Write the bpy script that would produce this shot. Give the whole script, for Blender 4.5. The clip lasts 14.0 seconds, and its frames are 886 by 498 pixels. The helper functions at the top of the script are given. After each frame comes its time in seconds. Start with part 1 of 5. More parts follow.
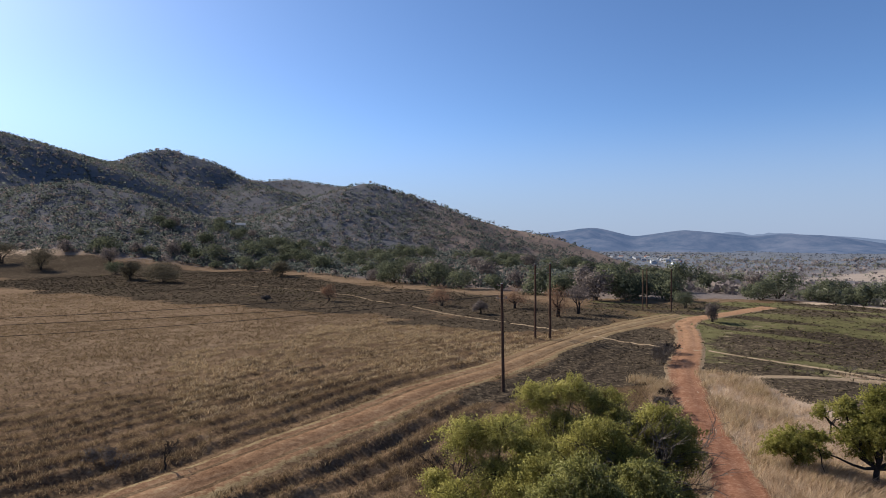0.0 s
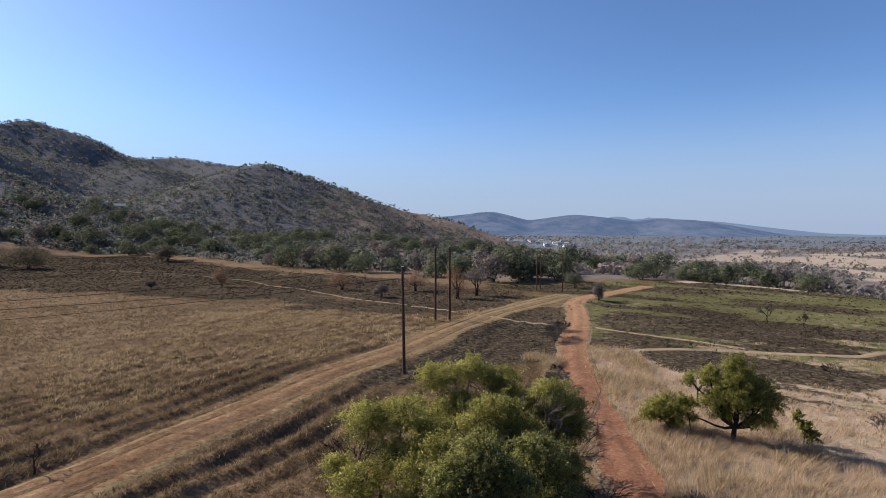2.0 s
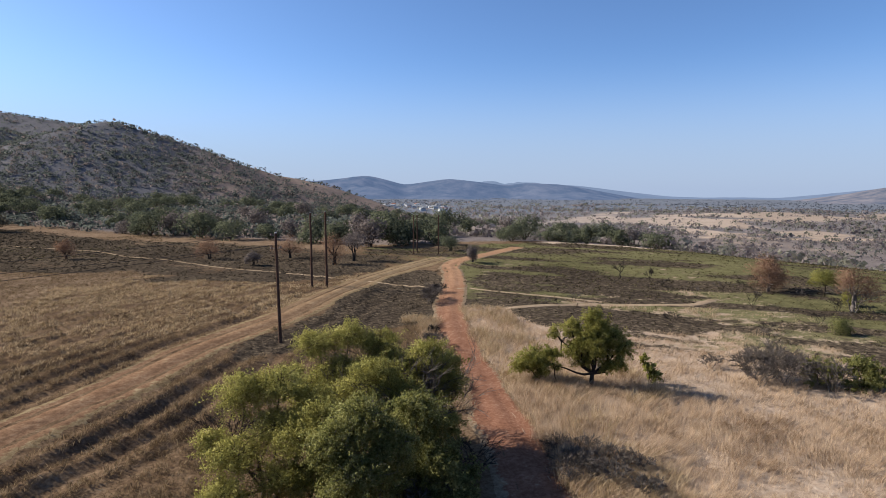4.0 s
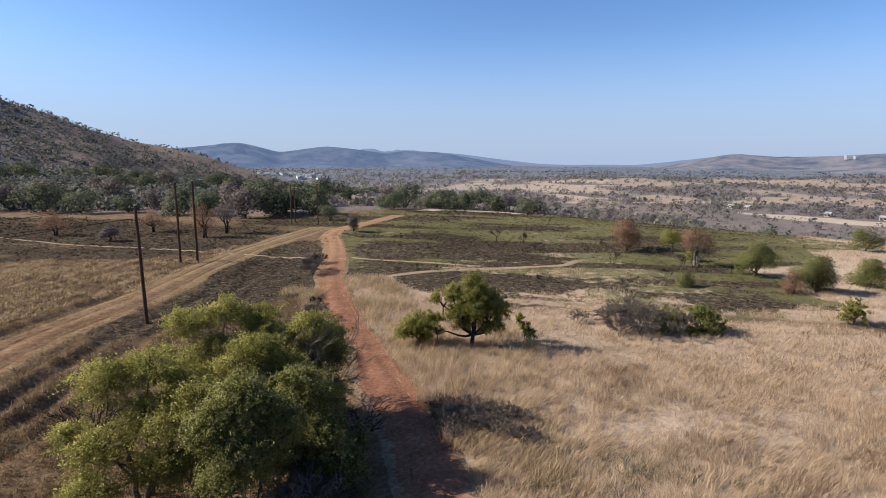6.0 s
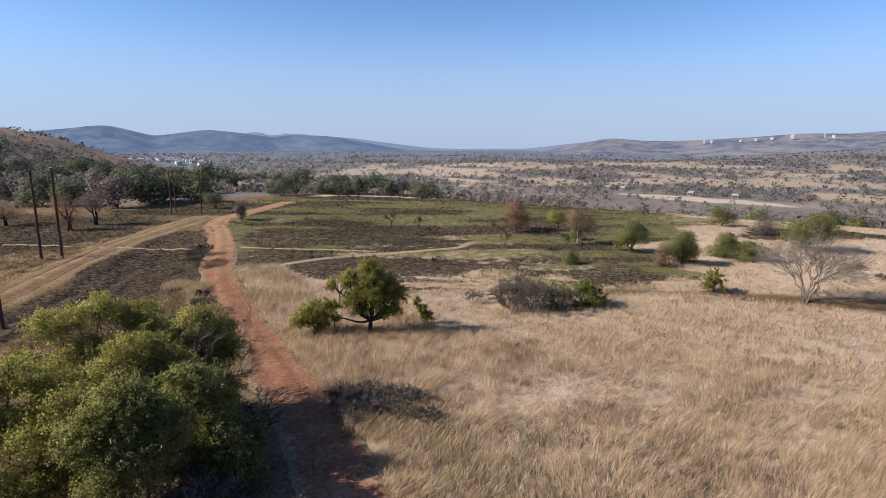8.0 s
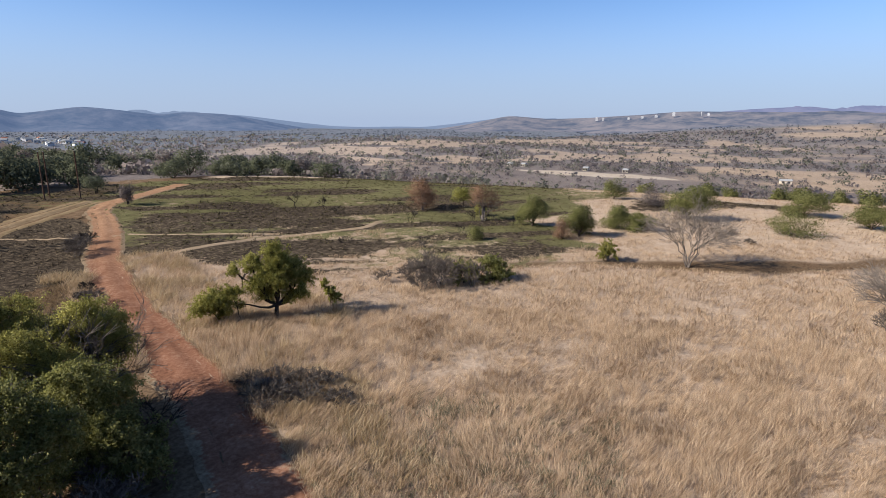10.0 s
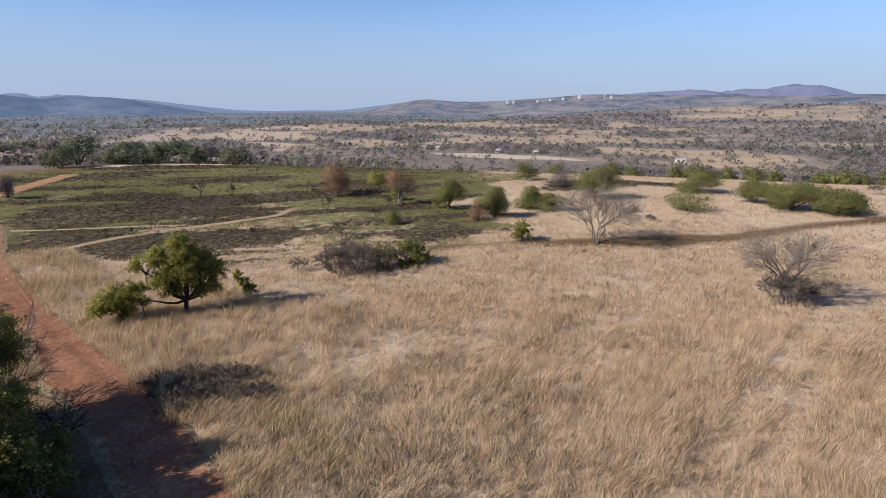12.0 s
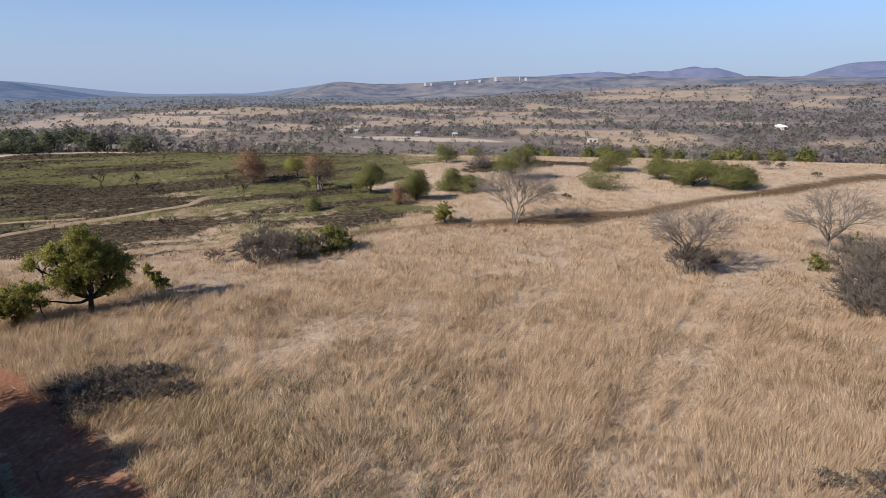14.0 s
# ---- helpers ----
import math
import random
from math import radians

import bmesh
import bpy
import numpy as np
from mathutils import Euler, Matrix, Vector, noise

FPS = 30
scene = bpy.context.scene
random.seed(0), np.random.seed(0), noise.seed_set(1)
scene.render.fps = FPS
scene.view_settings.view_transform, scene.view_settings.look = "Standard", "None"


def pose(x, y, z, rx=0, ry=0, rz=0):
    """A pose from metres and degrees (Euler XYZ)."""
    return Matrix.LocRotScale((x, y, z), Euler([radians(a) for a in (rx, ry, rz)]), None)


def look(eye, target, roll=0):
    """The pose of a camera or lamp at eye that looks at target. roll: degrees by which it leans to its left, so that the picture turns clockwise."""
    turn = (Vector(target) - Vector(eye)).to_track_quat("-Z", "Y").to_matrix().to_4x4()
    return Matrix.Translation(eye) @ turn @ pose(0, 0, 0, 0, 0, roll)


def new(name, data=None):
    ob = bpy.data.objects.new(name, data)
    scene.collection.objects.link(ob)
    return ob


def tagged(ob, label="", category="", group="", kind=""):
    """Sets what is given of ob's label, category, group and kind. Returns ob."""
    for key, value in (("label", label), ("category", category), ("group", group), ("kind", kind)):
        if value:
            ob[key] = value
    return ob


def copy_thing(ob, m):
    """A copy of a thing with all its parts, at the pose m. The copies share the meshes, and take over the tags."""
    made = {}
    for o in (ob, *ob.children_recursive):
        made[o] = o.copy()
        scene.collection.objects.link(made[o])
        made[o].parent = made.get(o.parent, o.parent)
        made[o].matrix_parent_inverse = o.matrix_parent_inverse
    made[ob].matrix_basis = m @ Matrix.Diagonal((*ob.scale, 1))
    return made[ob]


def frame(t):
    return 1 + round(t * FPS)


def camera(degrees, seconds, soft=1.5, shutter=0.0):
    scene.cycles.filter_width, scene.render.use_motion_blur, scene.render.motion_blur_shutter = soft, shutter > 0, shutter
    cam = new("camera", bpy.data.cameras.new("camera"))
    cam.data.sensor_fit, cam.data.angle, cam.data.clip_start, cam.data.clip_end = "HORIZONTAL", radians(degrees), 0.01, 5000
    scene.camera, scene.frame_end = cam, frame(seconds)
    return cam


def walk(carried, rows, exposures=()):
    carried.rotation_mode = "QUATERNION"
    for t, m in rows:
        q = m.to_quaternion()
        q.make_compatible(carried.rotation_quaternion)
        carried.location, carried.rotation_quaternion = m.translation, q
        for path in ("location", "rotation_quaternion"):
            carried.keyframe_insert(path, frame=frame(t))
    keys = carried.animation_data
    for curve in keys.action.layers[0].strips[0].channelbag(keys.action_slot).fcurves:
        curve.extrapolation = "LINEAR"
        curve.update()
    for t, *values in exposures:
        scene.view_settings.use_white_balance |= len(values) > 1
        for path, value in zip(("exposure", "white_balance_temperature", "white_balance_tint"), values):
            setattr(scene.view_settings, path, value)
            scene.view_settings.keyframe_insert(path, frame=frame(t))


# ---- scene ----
# camera: hovers 13 m above the plateau and turns to its right, tipping down
H = 13.0
cam = camera(75.85, 14.0, soft=0.9)
PATH = [(0.0, 0.0, -0.92, 0.14), (0.5, -2.38, -0.86, 0.11), (1.0, -4.78, -1.02, 0.03), (1.5, -7.31, -1.67, -0.08), (2.0, -9.98, -2.61, -0.08),
        (2.5, -12.91, -3.65, 0.05), (3.0, -16.10, -4.54, 0.05), (5.5, -31.37, -8.63, -0.1), (6.0, -34.37, -9.35, -0.08), (6.5, -37.30, -10.0, -0.13),
        (7.0, -40.16, -10.26, -0.18), (7.5, -42.71, -10.46, -0.16), (8.0, -45.04, -10.88, -0.12), (10.5, -56.77, -13.39, -0.06), (11.0, -58.84, -13.67, -0.01),
        (11.5, -60.93, -14.03, 0.03), (12.0, -63.05, -14.60, 0.07), (12.5, -65.17, -15.24, 0.07), (13.0, -67.31, -15.64, 0.07), (13.5, -69.22, -16.03, 0.12), (14.0, -71.02, -16.28, 0.16)]
walk(cam, [(t, pose(0, 0, H, 90 + p, 0, yw) @ pose(0, 0, 0, 0, 0, -rl)) for t, yw, p, rl in PATH],
     exposures=[(0.0, 0.6), (3.0, 0.68), (5.5, 0.8), (8.0, 0.8), (11.0, 0.72), (14.0, 0.64)])

# light: morning sun ahead and to the left, clear dusty sky
SUN_AZ, SUN_EL = -53.0, 32.5
world = bpy.data.worlds.new("world")
scene.world = world
world.use_nodes = True
wn = world.node_tree.nodes
sky = wn.new("ShaderNodeTexSky")
sky.sky_type, sky.sun_disc = "NISHITA", False
sky.sun_elevation, sky.sun_rotation = radians(SUN_EL), radians(SUN_AZ)
sky.altitude, sky.air_density, sky.dust_density, sky.ozone_density = 1200, 0.85, 1.4, 3.5
wn["Background"].inputs["Strength"].default_value = 0.091
cool = wn.new("ShaderNodeMix")
cool.data_type, cool.blend_type = "RGBA", "MULTIPLY"
cool.inputs[0].default_value, cool.inputs[7].default_value = 1.0, (0.83, 0.97, 1.12, 1)
world.node_tree.links.new(sky.outputs["Color"], cool.inputs[6])
# lavender dust haze low over the whole horizon
way, axes = wn.new("ShaderNodeTexCoord"), wn.new("ShaderNodeSeparateXYZ")
world.node_tree.links.new(way.outputs["Generated"], axes.inputs[0])
low = wn.new("ShaderNodeMapRange")
low.interpolation_type = "SMOOTHERSTEP"
for slot, value in zip((1, 2, 3, 4), (-0.01, 0.24, 0.85, 0.0)):
    low.inputs[slot].default_value = value
world.node_tree.links.new(axes.outputs["Z"], low.inputs[0])
haze = wn.new("ShaderNodeMix")
haze.data_type, haze.inputs[7].default_value = "RGBA", (2.75, 3.4, 4.8, 1)
world.node_tree.links.new(low.outputs[0], haze.inputs[0])
world.node_tree.links.new(cool.outputs[2], haze.inputs[6])
world.node_tree.links.new(haze.outputs[2], wn["Background"].inputs["Color"])
lamp = bpy.data.lights.new("sun", "SUN")
lamp.energy, lamp.angle, lamp.color = 5.0, radians(0.53), (1.0, 0.94, 0.84)
sun = new("sun", lamp)
sun.matrix_world = look((math.sin(radians(SUN_AZ)) * 80, math.cos(radians(SUN_AZ)) * 80, 80 * math.tan(radians(SUN_EL))), (0, 0, 0))


# ---- materials ----
def material(name, rough=0.9):
    m = bpy.data.materials.new(name)
    m.use_nodes = True
    b = m.node_tree.nodes["Principled BSDF"]
    b.inputs["Roughness"].default_value = rough
    b.inputs["Specular IOR Level"].default_value = 0.5 if rough < 0.5 else 0.0
    return m, m.node_tree.nodes, m.node_tree.links, b


def noise_node(n, l, scale, detail=6.0, rough=0.6, vec=None):
    t = n.new("ShaderNodeTexNoise")
    t.inputs["Scale"].default_value, t.inputs["Detail"].default_value, t.inputs["Roughness"].default_value = scale, detail, rough
    if vec is None:
        g = n.new("ShaderNodeNewGeometry")
        vec = g.outputs["Position"]
    l.new(vec, t.inputs["Vector"])
    return t.outputs["Fac"]


def ramp(n, l, fac, *stops):
    r = n.new("ShaderNodeValToRGB")
    while len(r.color_ramp.elements) < len(stops):
        r.color_ramp.elements.new(0.5)
    for e, (p, c) in zip(r.color_ramp.elements, stops):
        e.position, e.color = p, (*c, 1)
    l.new(fac, r.inputs["Fac"])
    return r.outputs["Color"]


def mix(n, l, fac, a, b, how="MIX"):
    m = n.new("ShaderNodeMix")
    m.data_type, m.blend_type = "RGBA", how
    for value, socket in ((fac, m.inputs[0]), (a, m.inputs[6]), (b, m.inputs[7])):
        if isinstance(value, (int, float)):
            socket.default_value = value
        elif isinstance(value, tuple):
            socket.default_value = (*value, 1)
        else:
            l.new(value, socket)
    return m.outputs[2]


def calc(n, l, op, a, b=0.0, c=0.0):
    m = n.new("ShaderNodeMath")
    m.operation = op
    for value, socket in zip((a, b, c), m.inputs):
        if isinstance(value, (int, float)):
            socket.default_value = value
        else:
            l.new(value, socket)
    return m.outputs[0]


def bump(n, l, b, height, strength, dist):
    k = n.new("ShaderNodeBump")
    k.inputs["Strength"].default_value, k.inputs["Distance"].default_value = strength, dist
    l.new(height, k.inputs["Height"])
    l.new(k.outputs[0], b.inputs["Normal"])


def leaf_material(name, *stops, translucent=0.35, rough=0.6):
    """Leaves or blades: each one takes its own tone, and light shines through them."""
    m, n, l, b = material(name, rough)
    g = n.new("ShaderNodeNewGeometry")
    big = noise_node(n, l, 1.3, 3.0)
    tone = calc(n, l, "MULTIPLY_ADD", g.outputs["Random Per Island"], 0.6, calc(n, l, "MULTIPLY_ADD", big, 1.0, -0.3))
    c = ramp(n, l, tone, *stops)
    l.new(c, b.inputs["Base Color"])
    tr = n.new("ShaderNodeBsdfTranslucent")
    l.new(c, tr.inputs["Color"])
    mx = n.new("ShaderNodeMixShader")
    mx.inputs[0].default_value = translucent
    l.new(b.outputs[0], mx.inputs[1])
    l.new(tr.outputs[0], mx.inputs[2])
    l.new(mx.outputs[0], n["Material Output"].inputs["Surface"])
    return m


def way_material(name, scale, near, far, litter):
    """Worn earth: gravel tones that change along the way, grass litter on its verges."""
    m, n, l, b = material(name, 0.95)
    at, sp = n.new("ShaderNodeAttribute"), n.new("ShaderNodeSeparateColor")
    at.attribute_name = "worn"
    l.new(at.outputs["Color"], sp.inputs[0])
    f, g, p = noise_node(n, l, scale), noise_node(n, l, scale * 0.12, 4.0), noise_node(n, l, scale * 4, 3.0)
    tone = calc(n, l, "MULTIPLY_ADD", f, 0.5, calc(n, l, "MULTIPLY_ADD", g, 0.3, calc(n, l, "MULTIPLY", p, 0.2)))
    tone = calc(n, l, "MULTIPLY_ADD", tone, 1.3, -0.15)
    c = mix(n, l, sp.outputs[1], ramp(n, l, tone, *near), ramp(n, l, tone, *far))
    k = calc(n, l, "ADD", sp.outputs[0], calc(n, l, "MULTIPLY_ADD", f, 1.6, calc(n, l, "MULTIPLY_ADD", g, 0.8, -1.2)))
    mr = n.new("ShaderNodeMapRange")
    mr.inputs[1].default_value, mr.inputs[2].default_value = 0.45, 0.7
    l.new(k, mr.inputs[0])
    c = mix(n, l, mr.outputs[0], c, ramp(n, l, tone, *litter))
    l.new(c, b.inputs["Base Color"])
    bump(n, l, b, calc(n, l, "MULTIPLY_ADD", p, 0.35, f), 0.7, 0.06)
    return m


def grain_material(name, scale, *stops, rough=0.9, relief=0.5, dist=0.02):
    m, n, l, b = material(name, rough)
    f = noise_node(n, l, scale)
    g = noise_node(n, l, scale * 0.13, 3.0)
    c = ramp(n, l, calc(n, l, "MULTIPLY_ADD", f, 0.6, calc(n, l, "MULTIPLY", g, 0.4)), *stops)
    l.new(c, b.inputs["Base Color"])
    bump(n, l, b, f, relief, dist)
    return m


def ground_material():
    m, n, l, b = material("veld_ground", 0.95)
    at = n.new("ShaderNodeAttribute")
    at.attribute_name = "zone"
    sp = n.new("ShaderNodeSeparateColor")
    l.new(at.outputs["Color"], sp.inputs[0])
    fine, mid, wide = noise_node(n, l, 5.0, 8.0), noise_node(n, l, 0.6, 6.0), noise_node(n, l, 0.045, 5.0)
    both = calc(n, l, "MULTIPLY_ADD", fine, 0.45, calc(n, l, "MULTIPLY_ADD", mid, 0.35, calc(n, l, "MULTIPLY", wide, 0.2)))
    both = calc(n, l, "MULTIPLY_ADD", both, 1.7, -0.35)
    dry = ramp(n, l, both, (0.28, (0.25, 0.18, 0.125)), (0.48, (0.40, 0.298, 0.215)), (0.72, (0.52, 0.41, 0.315)))
    at2 = n.new("ShaderNodeAttribute")
    at2.attribute_name = "cover"
    sp2 = n.new("ShaderNodeSeparateColor")
    l.new(at2.outputs["Color"], sp2.inputs[0])
    mown = ramp(n, l, both, (0.28, (0.052, 0.032, 0.02)), (0.48, (0.12, 0.077, 0.046)), (0.72, (0.22, 0.15, 0.094)))
    # bush-covered slope: grey-brown earth with the blue of haze painted in
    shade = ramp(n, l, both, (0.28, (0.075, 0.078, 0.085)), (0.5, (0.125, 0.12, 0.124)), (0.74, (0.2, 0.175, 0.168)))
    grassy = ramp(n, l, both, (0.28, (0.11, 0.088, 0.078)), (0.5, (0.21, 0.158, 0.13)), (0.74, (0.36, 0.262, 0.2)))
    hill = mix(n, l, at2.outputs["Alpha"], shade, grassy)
    # distance haze painted into the valley ground as blue-grey tones
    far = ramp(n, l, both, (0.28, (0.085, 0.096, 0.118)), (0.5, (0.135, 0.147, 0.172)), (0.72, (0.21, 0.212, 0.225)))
    dry = mix(n, l, sp2.outputs[0], dry, mown)
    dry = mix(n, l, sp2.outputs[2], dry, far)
    clod = noise_node(n, l, 2.2, 5.0, 0.75)
    clod = calc(n, l, "ADD", calc(n, l, "MULTIPLY_ADD", clod, 2.0, -0.55), calc(n, l, "MULTIPLY_ADD", wide, 0.5, -0.25))
    burnt = ramp(n, l, clod, (0.26, (0.028, 0.022, 0.017)), (0.46, (0.058, 0.044, 0.032)), (0.66, (0.105, 0.08, 0.054)), (0.82, (0.23, 0.175, 0.115)))
    green = ramp(n, l, both, (0.25, (0.036, 0.033, 0.017)), (0.48, (0.102, 0.093, 0.043)), (0.66, (0.165, 0.148, 0.073)), (0.8, (0.25, 0.21, 0.115)))
    wood = ramp(n, l, both, (0.25, (0.09, 0.075, 0.072)), (0.5, (0.158, 0.132, 0.123)), (0.75, (0.25, 0.207, 0.178)))
    soil = ramp(n, l, both, (0.25, (0.27, 0.21, 0.155)), (0.5, (0.37, 0.305, 0.24)), (0.75, (0.47, 0.40, 0.33)))

    def edge(ch):
        k = calc(n, l, "ADD", sp.outputs[ch], calc(n, l, "MULTIPLY_ADD", mid, 1.8, -0.9))
        k = calc(n, l, "ADD", k, calc(n, l, "MULTIPLY_ADD", fine, 1.2, -0.6))
        mr = n.new("ShaderNodeMapRange")
        mr.interpolation_type = "SMOOTHSTEP"
        mr.inputs[1].default_value, mr.inputs[2].default_value = 0.36, 0.64
        l.new(k, mr.inputs[0])
        return mr.outputs[0]
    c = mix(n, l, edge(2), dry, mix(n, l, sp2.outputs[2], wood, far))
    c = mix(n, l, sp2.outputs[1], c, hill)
    c = mix(n, l, edge(1), c, green)
    c = mix(n, l, edge(0), c, burnt)
    sl = n.new("ShaderNodeMapRange")
    sl.inputs[1].default_value, sl.inputs[2].default_value = 0.3, 0.7
    l.new(at.outputs["Alpha"], sl.inputs[0])
    c = mix(n, l, sl.outputs[0], c, soil)
    l.new(c, b.inputs["Base Color"])
    bump(n, l, b, calc(n, l, "MULTIPLY_ADD", mid, 0.7, calc(n, l, "MULTIPLY", fine, 0.3)), 0.7, 0.35)
    return m


M_GROUND = ground_material()
LITTER = ((0.3, (0.10, 0.07, 0.044)), (0.5, (0.195, 0.14, 0.09)), (0.72, (0.31, 0.235, 0.158)))
M_RED = way_material("red_earth", 5.0, ((0.28, (0.115, 0.05, 0.031)), (0.5, (0.205, 0.099, 0.061)), (0.72, (0.31, 0.175, 0.118))), ((0.28, (0.185, 0.094, 0.053)), (0.5, (0.29, 0.165, 0.096)), (0.72, (0.40, 0.258, 0.167))), LITTER)
M_TRACK = way_material("track_earth", 2.4, ((0.28, (0.085, 0.045, 0.026)), (0.5, (0.175, 0.103, 0.061)), (0.72, (0.27, 0.175, 0.108))), ((0.28, (0.125, 0.083, 0.046)), (0.5, (0.215, 0.15, 0.088)), (0.72, (0.31, 0.232, 0.145))), ((0.3, (0.1, 0.068, 0.036)), (0.5, (0.19, 0.135, 0.075)), (0.72, (0.29, 0.22, 0.13))))
M_FORB = leaf_material("grey_green_forbs", (0.2, (0.12, 0.106, 0.066)), (0.5, (0.2, 0.178, 0.115)), (0.85, (0.29, 0.258, 0.175)), translucent=0.4)
M_GOLD = leaf_material("golden_blades", (0.2, (0.25, 0.172, 0.092)), (0.5, (0.42, 0.305, 0.18)), (0.85, (0.55, 0.43, 0.275)), translucent=0.35, rough=0.7)
M_PATH = grain_material("path_earth", 2.2, (0.3, (0.19, 0.135, 0.085)), (0.5, (0.28, 0.205, 0.135)), (0.7, (0.36, 0.275, 0.19)), relief=0.5, dist=0.04)
M_POLE = grain_material("creosoted_wood", 9.0, (0.3, (0.04, 0.024, 0.017)), (0.5, (0.085, 0.05, 0.036)), (0.75, (0.15, 0.10, 0.075)), rough=0.8)
M_BARK = grain_material("dark_bark", 14.0, (0.3, (0.035, 0.026, 0.02)), (0.5, (0.075, 0.056, 0.043)), (0.75, (0.15, 0.12, 0.095)), relief=0.8)
M_GREYBARK = grain_material("grey_bark", 14.0, (0.3, (0.09, 0.072, 0.062)), (0.5, (0.15, 0.125, 0.108)), (0.75, (0.24, 0.21, 0.185)), relief=0.6)
M_CHAR = grain_material("charred_bark", 14.0, (0.3, (0.018, 0.015, 0.014)), (0.6, (0.045, 0.038, 0.034)), relief=0.6)
M_STRAW = leaf_material("straw_blades", (0.2, (0.275, 0.182, 0.11)), (0.5, (0.46, 0.326, 0.21)), (0.85, (0.60, 0.45, 0.308)), translucent=0.3, rough=0.7)
M_MOWN = leaf_material("mown_stubble", (0.2, (0.1, 0.066, 0.036)), (0.5, (0.188, 0.13, 0.074)), (0.85, (0.285, 0.207, 0.124)), translucent=0.4, rough=0.7)
M_ASH = leaf_material("singed_stubble", (0.2, (0.02, 0.016, 0.012)), (0.5, (0.056, 0.043, 0.03)), (0.85, (0.165, 0.125, 0.078)), translucent=0.15)
M_SPROUT = leaf_material("fresh_sprouts", (0.2, (0.055, 0.05, 0.022)), (0.5, (0.118, 0.1, 0.046)), (0.85, (0.2, 0.168, 0.09)), translucent=0.35)
M_OLIVE = leaf_material("olive_leaves", (0.15, (0.175, 0.16, 0.044)), (0.5, (0.298, 0.272, 0.078)), (0.9, (0.42, 0.38, 0.14)), translucent=0.62)
M_DARKLEAF = leaf_material("dark_glossy_leaves", (0.15, (0.115, 0.114, 0.034)), (0.5, (0.208, 0.202, 0.066)), (0.9, (0.335, 0.315, 0.135)), translucent=0.58, rough=0.5)
M_SHRUB = leaf_material("shrub_leaves", (0.15, (0.14, 0.136, 0.034)), (0.5, (0.25, 0.234, 0.062)), (0.9, (0.37, 0.334, 0.115)), translucent=0.58)
M_RUST = leaf_material("rusty_leaves", (0.15, (0.14, 0.075, 0.047)), (0.5, (0.235, 0.135, 0.088)), (0.9, (0.32, 0.21, 0.14)))
M_TWIG = leaf_material("grey_twigs", (0.15, (0.075, 0.06, 0.05)), (0.5, (0.125, 0.103, 0.088)), (0.9, (0.19, 0.16, 0.14)), translucent=0.1)
M_PALETWIG = leaf_material("pale_grey_twigs", (0.15, (0.14, 0.115, 0.098)), (0.5, (0.215, 0.18, 0.155)), (0.9, (0.31, 0.265, 0.232)), translucent=0.2)
M_VALLEY = leaf_material("valley_leaves", (0.15, (0.13, 0.128, 0.096)), (0.5, (0.195, 0.188, 0.145)), (0.9, (0.265, 0.25, 0.198)), translucent=0.7)
M_BUSH = leaf_material("evergreen_leaves", (0.15, (0.088, 0.093, 0.034)), (0.5, (0.163, 0.162, 0.061)), (0.9, (0.265, 0.252, 0.11)), translucent=0.52)
# dark-green leaves lightened and turned bluer to carry the hillside's haze
M_HILLBUSH = leaf_material("hillside_leaves", (0.15, (0.052, 0.06, 0.055)), (0.5, (0.092, 0.104, 0.092)), (0.9, (0.148, 0.156, 0.13)), translucent=0.58)
M_HILLGREEN = leaf_material("hill_bush_leaves", (0.15, (0.06, 0.067, 0.043)), (0.5, (0.108, 0.116, 0.072)), (0.9, (0.175, 0.176, 0.113)), translucent=0.45)
M_THORN = leaf_material("thorn_leaves", (0.15, (0.065, 0.053, 0.036)), (0.5, (0.112, 0.094, 0.064)), (0.9, (0.17, 0.145, 0.10)), translucent=0.35)
M_BRUSH = leaf_material("hillside_brush", (0.15, (0.1, 0.083, 0.077)), (0.5, (0.165, 0.136, 0.124)), (0.9, (0.245, 0.2, 0.18)), translucent=0.5)
M_HILLGREY = leaf_material("leafless_bush", (0.15, (0.165, 0.137, 0.13)), (0.5, (0.228, 0.191, 0.179)), (0.9, (0.3, 0.255, 0.236)), translucent=0.68)
# leaves for the farthest trees, with blue-grey haze put into their colour
M_HAZEWOOD = leaf_material("far_woodland", (0.15, (0.075, 0.083, 0.1)), (0.5, (0.115, 0.122, 0.14)), (0.9, (0.165, 0.168, 0.182)), translucent=0.62)


def plain(name, color, rough=0.7):
    return grain_material(name, 1.5, (0.25, tuple(0.86 * c for c in color)), (0.75, color), rough=rough, relief=0.1)


M_WHITE = plain("white_plaster", (0.78, 0.76, 0.72))
M_CREAM = plain("cream_plaster", (0.58, 0.50, 0.40))
# pale walls of far buildings, dulled to bluish grey as painted haze
M_WALL = plain("hazed_plaster", (0.46, 0.46, 0.48))
M_ROOF = plain("grey_roof_sheet", (0.30, 0.30, 0.30), 0.6)
M_TILE = plain("red_roof_tile", (0.30, 0.13, 0.09))
M_DARK = plain("dark_opening", (0.03, 0.03, 0.035))
M_STEEL = plain("galvanised_steel", (0.35, 0.35, 0.36), 0.4)
M_CERAMIC = plain("brown_ceramic", (0.10, 0.05, 0.035), 0.3)


# ---- numbers to shapes ----
def lattice(i, j, s):
    v = np.sin(i * 127.1 + j * 311.7 + s * 74.7) * 43758.5453
    return v - np.floor(v)


